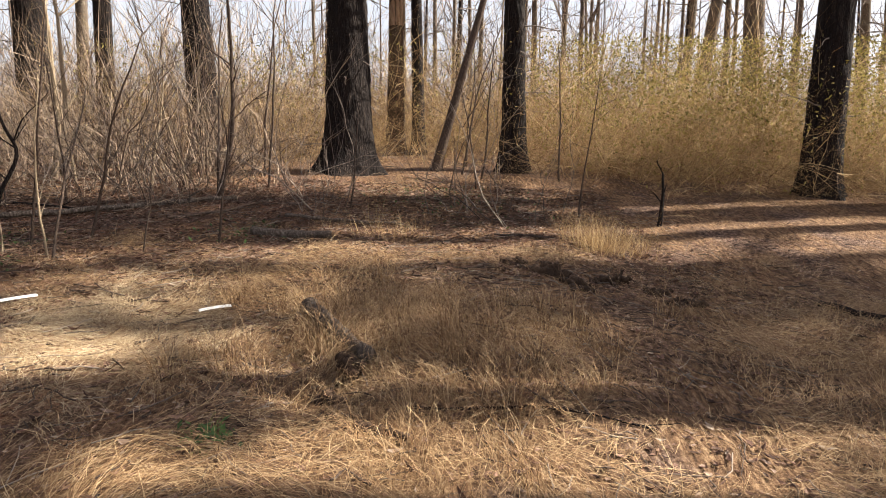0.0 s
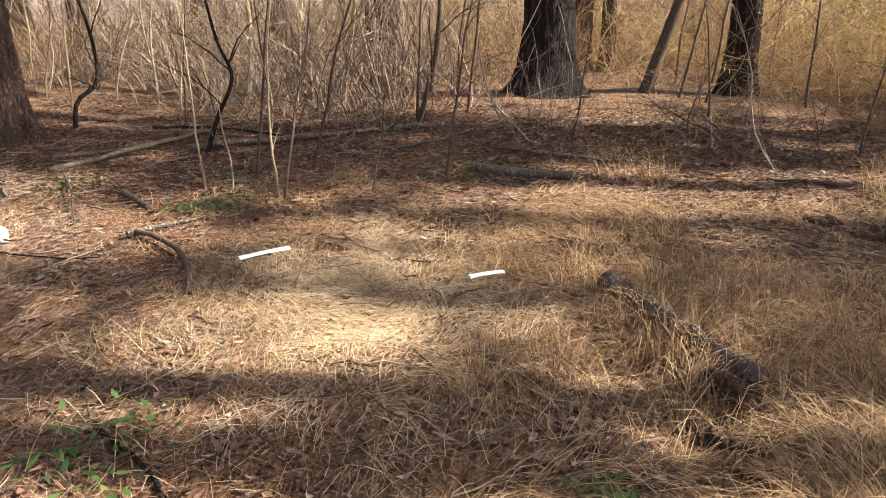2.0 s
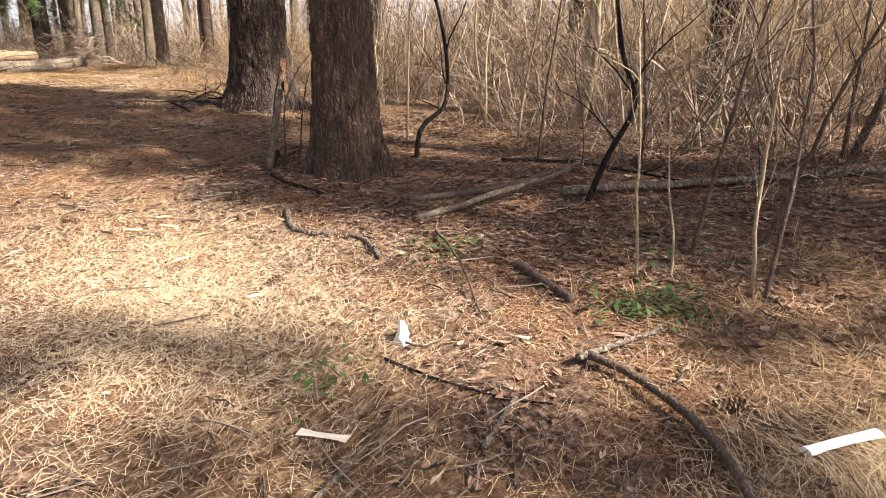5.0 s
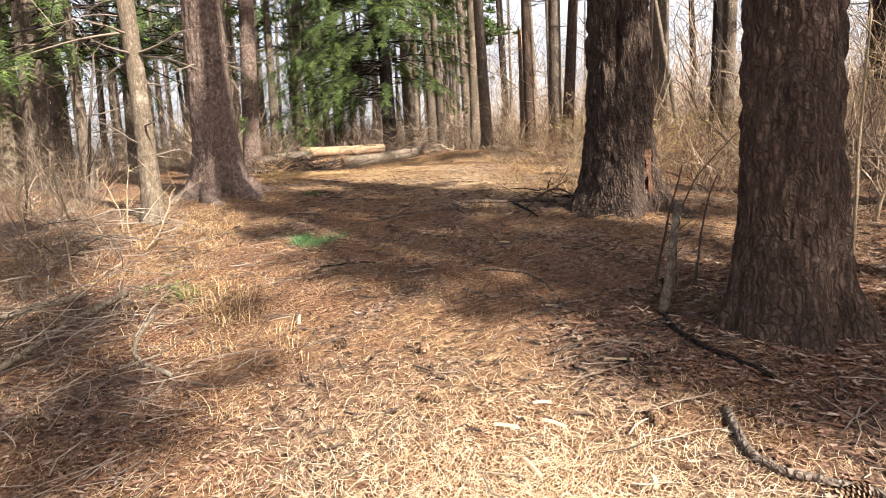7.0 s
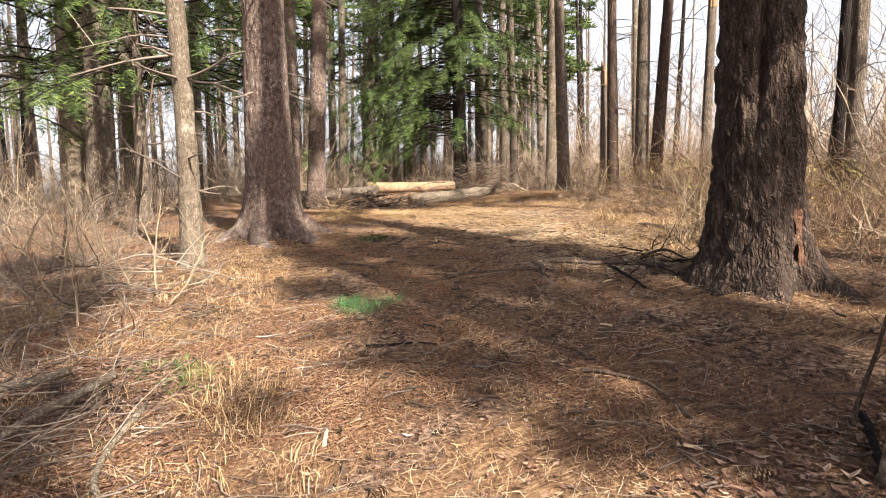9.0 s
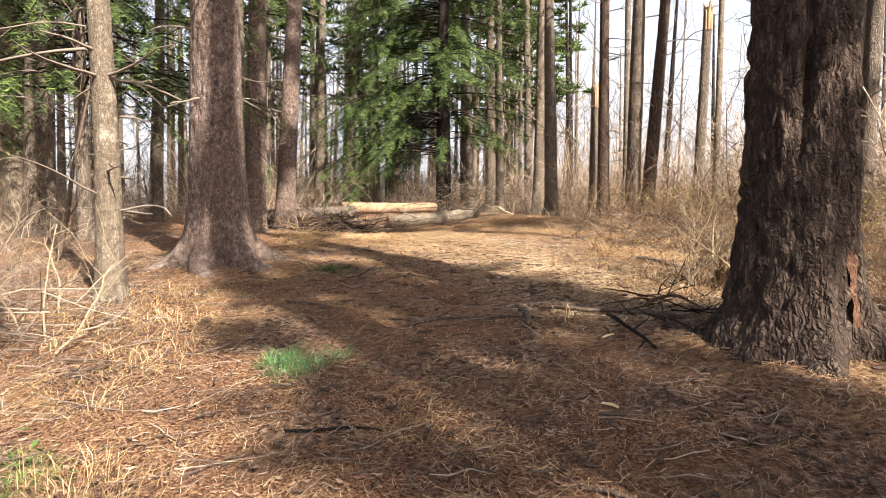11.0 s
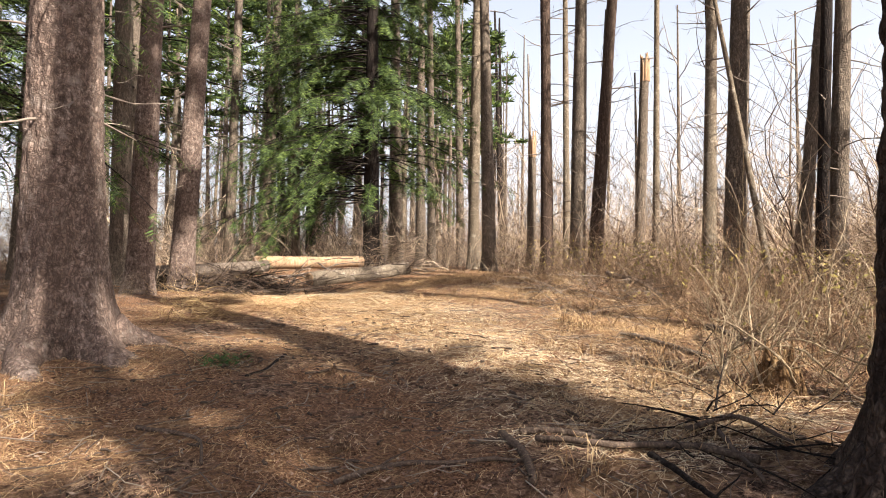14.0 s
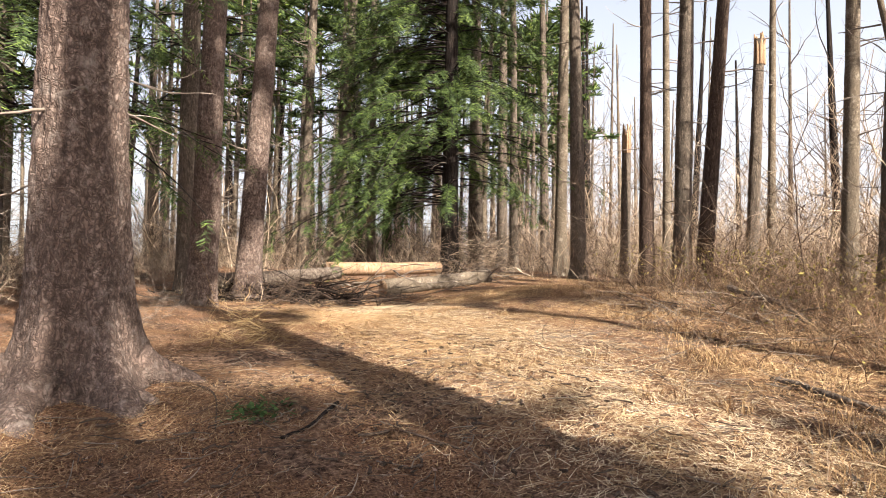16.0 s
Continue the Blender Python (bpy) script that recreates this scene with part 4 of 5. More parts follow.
lay("sunpatch_straw", "pale straw painting the sun patch around the plastic strips", blades(42000, -4.2, -0.6, 2.6, 5.6, 0.2, 0.001, 0.03, 53, lambda x, y, r: r.random(len(x)) < np.exp(-((x + 2.5) / 0.9) ** 2 - ((y - 4.1) / 0.9) ** 2), segs=3, comb=1.3), M_SUNPATCH_STRAW, "dry grass")
lay("straw_litter", "matted straw by the fallen logs", blades(45000, -25, -13, 6.5, 15, 0.12, 0.0022, 0.025, 43, segs=1), M_STRAW, "dry grass")


lay("straw_litter", "grey-tan straw over the shaded path", blades(26000, -15, -8.5, 4.2, 8.2, 0.1, 0.0013, 0.02, 56, lambda x, y, r: r.random(len(x)) < 0.25 + 0.75 * zone(x, y, 0.9, 0.42, 0.6, 3), segs=2), M_STRAW, "dry grass")


def leaves(n, x0, x1, y0, y1, size, seed, keep=None):
    """Curled dry leaves, two quads each."""
    rg = np.random.default_rng(seed)
    x, y = rg.uniform(x0, x1, n), rg.uniform(y0, y1, n)
    if keep is not None:
        k = keep(x, y, rg)
        x, y = x[k], y[k]
    n = len(x)
    a = rg.uniform(0, 6.28, n)
    L, W = size * rg.uniform(0.5, 1.3, n), size * rg.uniform(0.2, 0.5, n)
    c, s = np.cos(a), np.sin(a)
    z = H(x, y) + 0.006
    tilt = rg.normal(0, 0.3, n)
    curl = rg.uniform(0.1, 0.6, n)

    def at(u, w, lift):
        return np.stack([x + c * u - s * w, y + s * u + c * w, z + lift + np.abs(tilt * u)], 1)
    zero = 0 * L
    v = np.stack([at(-L, zero, zero), at(-0.2 * L, -W, curl * W), at(L, zero, curl * L * 0.3), at(zero, zero, zero), at(0.2 * L, W, curl * W), at(-0.6 * L, W * 0.7, curl * W * 0.6)], 1)
    base = (np.arange(n) * 6)[:, None]
    q = np.concatenate([base + np.array([[0, 1, 2, 3]]), base + np.array([[0, 3, 4, 5]]), base + np.array([[3, 2, 4, 4]])[:, [0, 1, 2, 2]]][:2], 0)
    return v.reshape(-1, 3), q


lay("leaf_litter", "brown and grey fallen leaves on the ground", leaves(30000, -17, 4.5, 0.8, 11.5, 0.032, 45, lambda x, y, r: r.random(len(x)) < (0.25 + 0.75 * zone(x, y, 0.5, 0.45, 0.55, 9)) * np.where((x < -4.5) & (y > 3) & (y < 7.5), 0.25, 1.0)), M_LEAF, "leaf litter")
lay("leaf_litter", "reddish brown leaves between the straw", leaves(4000, -3.5, 4.2, 1.5, 5.5, 0.03, 54), M_LEAF, "leaf litter")
lay("leaf_litter", "broad dead leaves caught in the straw", leaves(1500, -4.5, 4.2, 1.3, 6.5, 0.055, 58), M_LEAF, "leaf litter")
lay("leaf_litter", "leaf and bark scraps strewn on the path", leaves(6000, -15, -6, 3.4, 8.8, 0.028, 55), M_LEAF, "leaf litter")
lay("leaf_litter", "brown leaves along the shaded path edge", leaves(4500, -11, -7, 1.0, 3.4, 0.032, 50), M_LEAF, "leaf litter")
lay("leaf_litter", "fallen leaves under the saplings", leaves(30000, -8.0, 2.5, 5.0, 9.8, 0.04, 46, lambda x, y, r: r.random(len(x)) < np.clip((y - 4.9) * 1.3, 0, 1)), M_LEAF, "leaf litter")


def tufts(name, label, spots, n_each, length, width, seed, mat, droop=0.8, spread=0.12):
    """Clumps of arching dry blades."""
    rg = np.random.default_rng(seed)
    V, Q = [], []
    tot = 0
    for x, y, k in spots:
        n = int(n_each * k)
        a = rg.uniform(0, 6.28, n)
        r = spread * np.sqrt(rg.random(n))
        px, py = x + np.cos(a) * r, y + np.sin(a) * r
        a = a + rg.normal(0, 0.6, n)
        L = length * k ** 0.5 * rg.uniform(0.4, 1.2, n)
        el = rg.uniform(0.5, 1.5, n)
        pz = H(px, py) - 0.01
        rows = []
        segs = 4
        for s in range(segs + 1):
            w = width * (1 - 0.8 * s / segs)
            nx, ny = -np.sin(a) * w, np.cos(a) * w
            rows.append(np.stack([np.stack([px - nx, py - ny, pz], 1), np.stack([px + nx, py + ny, pz], 1)], 1))
            st = L / segs
            px, py, pz = px + np.cos(a) * np.cos(el) * st, py + np.sin(a) * np.cos(el) * st, pz + np.sin(el) * st
            el = el - droop * rg.uniform(0.4, 1.3, n)
            pz = np.maximum(pz, H(px, py) + 0.008)
            a = a + rg.normal(0, 0.15, n)
        v = np.stack(rows, 1).reshape(-1, 3)
        base = (np.arange(n) * (segs + 1) * 2)[:, None] + tot
        Q.append(np.concatenate([base + np.array([[2 * s, 2 * s + 1, 2 * s + 3, 2 * s + 2]]) for s in range(segs)], 0))
        V.append(v)
        tot += len(v)
    ob = new(name, quads_mesh(name, np.vstack(V), np.vstack(Q), mat, False))
    return tagged(ob, label, "grass", kind="stuff")


rt = np.random.default_rng(71)
tufts("dry_grass_tufts", "arching tufts of long dry grass over the hummock", [(rt.normal(-0.1, 0.8), rt.normal(4.2, 0.7), rt.uniform(0.5, 1.2)) for _ in range(115)], 70, 0.42, 0.0018, 72, M_STRAW)
tufts("dry_grass_tufts", "dry grass drooping over the half-buried log", [(-1.0 + 0.55 * u + rt.normal(0.05, 0.07), 4.5 - u + rt.normal(0, 0.05), rt.uniform(0.4, 0.9)) for u in np.linspace(0, 1, 16)], 70, 0.3, 0.0018, 77, M_STRAW)
tufts("dry_grass_tufts", "scattered dry grass tufts on the forest floor", [(rt.uniform(-5, 3.5), rt.uniform(2.0, 6.5), rt.uniform(0.3, 0.8)) for _ in range(90)], 45, 0.3, 0.002, 73, M_STRAW)
tufts("dry_grass_tufts", "dry grass tufts along the clearing", [(rt.uniform(-20, -10.6), 0, rt.uniform(0.5, 1.1)) for _ in range(1)] + [(x, path_side(x) + rt.normal(0.3, 0.9) - 0.4, rt.uniform(0.5, 1.1)) for x in rt.uniform(-20, -10.8, 110)], 55, 0.4, 0.003, 74, M_STRAW)
tufts("dry_grass_tufts", "low dry grass tufts beside the path", [(rt.uniform(-13.5, -8), rt.uniform(2.0, 4.0), rt.uniform(0.3, 0.9)) for _ in range(60)] + [(rt.normal(-12.7, 0.7), rt.normal(4.0, 0.3), rt.uniform(0.5, 1.1)) for _ in range(30)], 50, 0.28, 0.0025, 75, M_STRAW)
tufts("brown_weeds", "fine brown weeds standing in the shaded grass", [(rt.normal(1.9, 0.35), rt.normal(6.8, 0.2), rt.uniform(0.5, 1.0)) for _ in range(26)] + [(rt.normal(-0.6, 0.3), rt.normal(7.0, 0.2), rt.uniform(0.3, 0.6)) for _ in range(10)], 60, 0.55, 0.0016, 78, M_BRUSH, 0.16, 0.16)
tufts("green_grass_tuft", "clump of fresh green grass beside the path", [(-11.15 + rt.normal(0, 0.12), 4.88 + rt.normal(0, 0.16), rt.uniform(0.6, 1)) for _ in range(14)], 60, 0.16, 0.0028, 76, M_GREEN, 0.45, 0.1)

# ---- fallen logs, sticks and small things ----
def smooth_path(pts, n):
    """A Catmull-Rom curve through points."""
    p = np.array(pts, float)
    p = np.vstack([2 * p[0] - p[1], p, 2 * p[-1] - p[-2]])
    out = []
    for u in np.linspace(0, len(pts) - 1 - 1e-6, n):
        i = int(u)
        t = u - i
        a, b, c, d = p[i], p[i + 1], p[i + 2], p[i + 3]
        out.append(0.5 * (2 * b + (c - a) * t + (2 * a - 5 * b + 4 * c - d) * t * t + (3 * b - a - 3 * c + d) * t ** 3))
    return np.array(out)


def rough_tube(pts, r0, r1, sides, rough, seed):
    g = Geo()
    g.tube(pts, np.linspace(r0, r1, len(pts)), sides)
    v = g.v[0]
    c = np.repeat(np.asarray(pts), sides, 0)
    k = len(c)
    n = fbm(v[:k] * (0.55 / max(r0, 0.02)) + seed * 3.1, 3)
    v[:k] = c + (v[:k] - c) * (1 + rough * (n - 0.5))[:, None]
    return g


def stick(pts, r0, r1, mat, label, name="fallen_branch", twigs=2, seed=1, category="branch", n=30, lift=0.0):
    """A branch that lies on the ground along points in plan."""
    rg = np.random.default_rng(seed)
    p = smooth_path([(q[0], q[1], q[2] if len(q) > 2 else 0) for q in pts], n)
    o = np.array([p[0][0], p[0][1], gz(p[0][0], p[0][1])])
    p[:, :2] += rg.normal(0, r0 * 0.12, (n, 2))
    p[:, 2] += H(p[:, 0], p[:, 1]) + r0 * 0.6 + lift + 0.006
    t = thing(name, *o, label, category)
    part("stem", rough_tube(p - o, r0, r1, 10, 0.5, seed), mat, t)
    for k in range(twigs):
        i = rg.integers(n // 3, n - 1)
        d = p[i + 1] - p[i] if i + 1 < n else p[i] - p[i - 1]
        d = d / np.linalg.norm(d) + rg.normal(0, 0.6, 3) * (1, 1, 0.4)
        L = np.linalg.norm(p[-1] - p[0]) * rg.uniform(0.12, 0.3)
        b = branch_pts(rg, p[i] - o, d, L, 4, 0.05, 0.15)
        b[:, 2] = np.maximum(b[:, 2], H(b[:, 0] + o[0], b[:, 1] + o[1]) - o[2] + 0.006)
        g = Geo()
        g.tube(b, np.linspace(r1 * 0.7, 0.002, len(b)), 5)
        part("twig", g, mat, t)
    return t


def log(a, b, r0, r1, mat, label, seed, ends=True, rough=0.22):
    """A felled or fallen log between two points in space."""
    a, b = np.array(a, float), np.array(b, float)
    t = thing("log", *a, label, "log")
    u = np.linspace(0, 1, 22)[:, None]
    p = (b - a) * u + np.sin(u * 3.14) * np.array([[0, 0, -0.02]])
    g = rough_tube(p, r0, r1, 22, rough if ends else 0.9, seed)
    part("bark", g, mat, t)
    if ends:
        d = (b - a) / np.linalg.norm(b - a)
        for q, r, s in ((0 * a, r0, -1), (b - a, r1, 1)):
            e = Geo()
            e.tube([q + d * s * 0.001, q + d * s * 0.008], [r * 0.93, r * 0.9], 16)
            part("cut_end", e, M_WOOD, t, "pale sawn end grain")
    return t


log((-23.45, 9.1, 2.24), (-24.25, 12.3, 2.3), 0.16, 0.15, M_WOOD, "peeled orange-brown log lying on the brush pile", 1)
log((-22.5, 10.1, gz(-22.5, 10.1) + 0.14), (-22.9, 13.0, gz(-22.9, 13.0) + 0.14), 0.19, 0.17, M_PALE, "thick pale grey log lying on the ground", 2)
log((-22.3, 6.5, 1.98), (-23.2, 9.3, 2.16), 0.17, 0.14, M_LOG, "grey fallen log before the spruces", 3)
log((-2.12, 6.86, gz(-2.12, 6.86) + 0.04), (-1.2, 6.7, gz(-1.2, 6.7) + 0.05), 0.05, 0.04, M_LOG, "short weathered log among the leaves", 4)
log((-1.0, 4.5, gz(-1.0, 4.5) + 0.07), (-0.45, 3.48, gz(-0.45, 3.48) + 0.055), 0.06, 0.048, M_GREY, "half-buried grey log draped with dry grass", 5, False)


def rotten_chunk(x, y, L, r, a, seed):
    """A crumbling trunk of rotten wood, half sunk into the ground."""
    rg = np.random.default_rng(seed)
    t = thing("rotten_wood", x, y, gz(x, y) + r * 0.05, "crumbling dark rotten wood in the grass", "rotten wood", "rotten wood in the grass")
    for k in range(6):
        b, u = a + rg.normal(0, 0.35), rg.uniform(-0.2, 0.6) * L
        o = np.array([math.cos(a) * u + rg.normal(0, r * 0.5), math.sin(a) * u + rg.normal(0, r * 0.5), rg.uniform(-0.5, 0.2) * r])
        q = rg.uniform(0.4, 0.8) * r
        pts = np.array([o + np.array([math.cos(b), math.sin(b), 0.12 * rg.normal()]) * L * w for w in np.linspace(0, rg.uniform(0.4, 0.9), 14)])
        part("chunk", rough_tube(pts, q, q * 0.55, 12, 0.9, seed + k), M_ROT, t)


for k, (x, y, L, r, a) in enumerate([(0.66, 6.05, 0.3, 0.08, -0.9), (0.85, 5.8, 0.35, 0.1, -0.7), (1.1, 5.5, 0.3, 0.09, -1.1), (1.3, 5.6, 0.4, 0.06, 0.1), (1.75, 5.45, 0.25, 0.07, -0.4), (1.9, 5.1, 0.3, 0.05, 0.3), (-0.72, 3.3, 0.25, 0.07, -0.6), (-0.55, 3.0, 0.3, 0.06, -0.5), (-0.62, 3.55, 0.25, 0.07, -1.0)]):
    rotten_chunk(x, y, L, r, a, 800 + k)

STICKS = [
    ([(-4.1, 4.5, 0.02), (-3.75, 4.36, 0.04), (-3.48, 4.12, 0.02), (-3.3, 3.85)], 0.021, 0.015, M_SAPLING, "curved dark branch lying on needles", 1),
    ([(-4.12, 4.44, 0.03), (-3.88, 4.95)], 0.017, 0.012, M_LOG, "straight grey stick on the needles", 0),
    ([(-5.75, 5.6), (-5.45, 6.3, 0.05), (-5.14, 7.05, 0.08)], 0.026, 0.02, M_PALE, "long pale branch among brown leaves", 2),
    ([(-5.05, 6.65, 0.02), (-4.2, 7.35, 0.03), (-2.8, 8.45)], 0.034, 0.028, M_LOG, "long grey fallen branch across the leaves", 2),
    ([(-6.0, 5.9), (-5.5, 6.7), (-5.2, 7.6)], 0.03, 0.018, M_SAPLING, "dark branch half under leaves", 3),
    ([(-4.9, 4.1), (-4.5, 4.07), (-4.1, 4.15)], 0.008, 0.004, M_DARK, "thin dark twig on the needles", 2),
    ([(-4.62, 3.3), (-4.64, 3.78)], 0.011, 0.006, M_PALE, "thin pale stick on the needles", 1),
    ([(-4.24, 3.8), (-4.26, 4.12)], 0.013, 0.01, M_PALE, "short pale stick on the needles", 0),
    ([(-4.8, 5.3), (-4.35, 5.0)], 0.03, 0.024, M_SAPLING, "short thick dark stick by green herbs", 0),
    ([(-5.5, 5.5, 0.02), (-5.1, 5.1, 0.06), (-4.7, 4.65)], 0.009, 0.005, M_SAPLING, "long thin twig at the edge of the leaves", 4),
    ([(-5.9, 7.3), (-5.0, 7.6), (-4.3, 7.5)], 0.022, 0.012, M_DARK, "dark stick among the saplings", 3),
    ([(-7.9, 6.4), (-7.3, 5.75), (-6.6, 5.6)], 0.02, 0.012, M_DARK, "root-like dark branch beside the pine", 2),
    ([(-11.45, 7.0), (-11.1, 7.3)], 0.022, 0.018, M_SAPLING, "short dark branch on the path edge", 1),
    ([(-10.80, 7.87, 0.02), (-10.26, 7.40, 0.02)], 0.015, 0.01, M_SAPLING, "dark branch before the double pine", 2),
    ([(-11.28, 6.96, 0.02), (-10.96, 7.21, 0.02), (-10.73, 7.55, 0.02), (-10.40, 7.61, 0.02)], 0.016, 0.022, M_SAPLING, "heavy dark branch in the pine's shadow", 3),
    ([(-10.8, 7.3), (-10.3, 7.1, 0.03), (-10.0, 7.0)], 0.016, 0.01, M_DARK, "crooked dark twig on the needles", 2),
    ([(-10.15, 4.6), (-9.95, 5.05)], 0.01, 0.007, M_DARK, "thin stick lying across the path", 0),
    ([(-11.56, 5.9), (-11.5, 6.25), (-11.1, 6.8)], 0.016, 0.01, M_SAPLING, "dark stick lying in the path", 1),
    ([(-13.5, 6.5), (-13.4, 6.75, 0.01), (-13.05, 6.95)], 0.011, 0.006, M_SAPLING, "bent dark branch on the path", 2),
    ([(-11.5, 6.9), (-11.2, 6.8), (-10.9, 6.6)], 0.026, 0.02, M_SAPLING, "knotty brown branch on the path", 2),
    ([(-14.9, 5.7), (-14.5, 5.78), (-13.9, 5.72)], 0.009, 0.004, M_SAPLING, "thin branch beside the path", 3),
    ([(-10.25, 3.05, 0.1), (-9.8, 2.6, 0.08), (-9.3, 2.1)], 0.028, 0.02, M_PALE, "pale barkless pole lying on twigs", 0),
    ([(-10.5, 2.8, 0.1), (-10.4, 2.3, 0.1), (-10.25, 1.9)], 0.03, 0.022, M_PALE, "second pale pole lying on twigs", 0),
    ([(-9.9, 3.2), (-9.3, 3.0), (-8.8, 3.15)], 0.02, 0.014, M_PALE, "short pale branch at the path edge", 1),
    ([(-6.6, 5.2), (-6.3, 5.0), (-5.9, 5.15), (-5.6, 5.0)], 0.022, 0.014, M_LOG, "crooked grey branch on red needles", 2),
    ([(-0.2, 3.1), (0.5, 3.2), (1.1, 3.1)], 0.008, 0.005, M_DARK, "thin dark twig over the straw", 2),
    ([(3.2, 5.2), (3.6, 4.9), (4.2, 4.8)], 0.03, 0.02, M_DARK, "dark branch at the edge of the grass", 2),
    ([(-3.0, 2.75), (-2.6, 2.55), (-2.4, 2.2)], 0.011, 0.006, M_DARK, "thin dark stick by green moss", 1),
    ([(-16.2, 13.2, 0.3), (-15.3, 12.9, 0.22), (-14.4, 12.3, 0.08)], 0.05, 0.035, M_LOG, "long grey dead branch across the brambles", 3),
    ([(-13.2, 9.95), (-12.7, 9.8, 0.03), (-12.0, 9.75)], 0.032, 0.02, M_LOG, "crooked weathered branch in the dry grass", 3),
    ([(-12.6, 10.6, 0.1), (-12.1, 10.2, 0.15), (-11.6, 10.1, 0.05)], 0.035, 0.02, M_SAPLING, "dark dead branch in the brambles", 3),
    ([(-10.9, 7.75), (-10.7, 7.9, 0.08), (-10.4, 7.95)], 0.017, 0.011, M_SAPLING, "thin dark branch by the pine", 3),
    ([(-9.0, 5.55), (-8.7, 5.75), (-8.3, 5.7)], 0.012, 0.007, M_SAPLING, "thin brown stick on the needle path", 1),
    ([(-12.9, 5.2), (-12.5, 5.45), (-12.1, 5.4)], 0.014, 0.008, M_SAPLING, "brown stick on the shaded needles", 2),
    ([(-14.1, 6.55), (-13.8, 6.3), (-13.6, 6.05)], 0.014, 0.008, M_DARK, "short dark stick on the path", 1),
    ([(-1.9, 7.5, 0.02), (-1.1, 7.3, 0.03), (-0.5, 7.45)], 0.022, 0.014, M_LOG, "grey fallen branch in the shade", 2),
    ([(-3.2, 7.2), (-2.7, 7.7), (-2.3, 8.4)], 0.02, 0.012, M_SAPLING, "brown fallen branch under saplings", 3),
    ([(0.6, 7.2), (1.4, 7.0), (2.1, 7.2)], 0.014, 0.008, M_SAPLING, "dark branch in the shaded grass", 2),
]
for k, (p, r0, r1, m, lab, tw) in enumerate(STICKS):
    stick(p, r0, r1, m, lab, twigs=tw, seed=400 + k)
stick([(-7.52, 5.92, 0.0), (-7.55, 6.02, 0.25), (-7.66, 6.25, 0.62)], 0.034, 0.024, M_PALE, "broken upright stick with peeling bark", "broken_stick", 2, 450, "stick")

# brush pile by the logs, and small heaps of dead twigs
def heap(x, y, sx, sy, n, length, r, mat, label, seed, h):
    rg = np.random.default_rng(seed)
    g = Geo()
    z = gz(x, y)
    for k in range(n):
        px, py = rg.normal(0, sx), rg.normal(0, sy)
        a = rg.uniform(0, 6.28)
        zz = H(np.array([x + px]), np.array([y + py]))[0] - z + rg.random() * h * math.exp(-(px / sx) ** 2 / 2 - (py / sy) ** 2 / 2)
        b = branch_pts(rg, (px, py, zz), (math.cos(a), math.sin(a), rg.normal(0.05, 0.3)), length * rg.uniform(0.4, 1.2), 5, 0.03, 0.12)
        b[:, 2] = np.maximum(b[:, 2], H(b[:, 0] + x, b[:, 1] + y) - z + 0.003)
        twiggy(g, rg, b, r * rg.uniform(0.4, 1.2), 1, 4, 3, 0.9, 0.4)
    ob = new("brush_pile", g.mesh("brush_pile", mat))
    ob.location = (x, y, z)
    tagged(ob, label, "brush pile", kind="stuff")


# the dark stick colours also paint the shade before and beneath the logs
heap(-21.5, 8.1, 0.55, 0.9, 300, 0.9, 0.013, M_SAPLING, "heap of grey branches darkened for shade before the fallen logs", 501, 0.5)
heap(-21.6, 7.8, 0.45, 0.9, 150, 0.8, 0.02, M_DARK, "dark sticks painting the shade beneath the fallen logs", 510, 0.3)
heap(-23.0, 11.2, 0.5, 1.2, 90, 1.2, 0.014, M_TWIG, "dead branches tangled over the logs", 502, 0.7)
heap(-24.6, 13.6, 0.7, 0.7, 160, 1.3, 0.009, M_BRUSHFAR, "pale dead twigs around the hemlock foot", 503, 1.3)
heap(-16.5, 6.3, 0.22, 0.22, 110, 0.4, 0.005, M_BRUSH, "low heap of tan twigs by the path", 504, 0.5)
heap(-10.7, 7.85, 0.25, 0.3, 40, 0.5, 0.008, M_DARK, "dark twigs heaped on the branch", 505, 0.2)
heap(-15.3, 12.0, 0.8, 0.5, 110, 1.0, 0.005, M_TWIG, "heap of dead brambles beside the clearing", 506, 0.5)
heap(-12.6, 3.1, 0.8, 0.5, 90, 0.9, 0.007, M_TWIG, "dead twigs under the slender spruce", 507, 0.5)
heap(-9.6, 2.3, 0.8, 0.6, 150, 0.9, 0.005, M_TWIG, "grey twigs heaped by the poles", 508, 0.35)
heap(-14.2, 9.9, 0.8, 0.5, 70, 0.8, 0.003, M_TWIG, "flattened dead stems in dry grass", 509, 0.3)


M_ROTPALE = bark_mat("pale_rotten_wood", (0.05, 0.028, 0.014), (0.2, 0.115, 0.055), (0.4, 0.27, 0.135), 30, 0.15)


def stump(x, y):
    t = thing("tree_stump", x, y, gz(x, y), "rotten jagged stump overgrown with dry grass", "stump")
    part("base", trunk_geo(0.1, 0.22, (0, 0), 0.6, 0.03, 40, 0.03, 9, 14, top_r=0.85), M_ROTPALE, t)
    rg = np.random.default_rng(77)
    for k in range(9):
        a = k * 0.7
        b = np.array([math.cos(a) * 0.08, math.sin(a) * 0.08, 0.06])
        g = Geo()
        g.tube([b, b + (0, 0, 0.16), b * (1.1, 1.1, 1) + (0.01, 0, 0.2 + rg.uniform(0.02, 0.18))], [0.04, 0.03, 0.005], 6)
        part("splinter", g, M_ROTPALE, t)


stump(-11.05, 9.05)

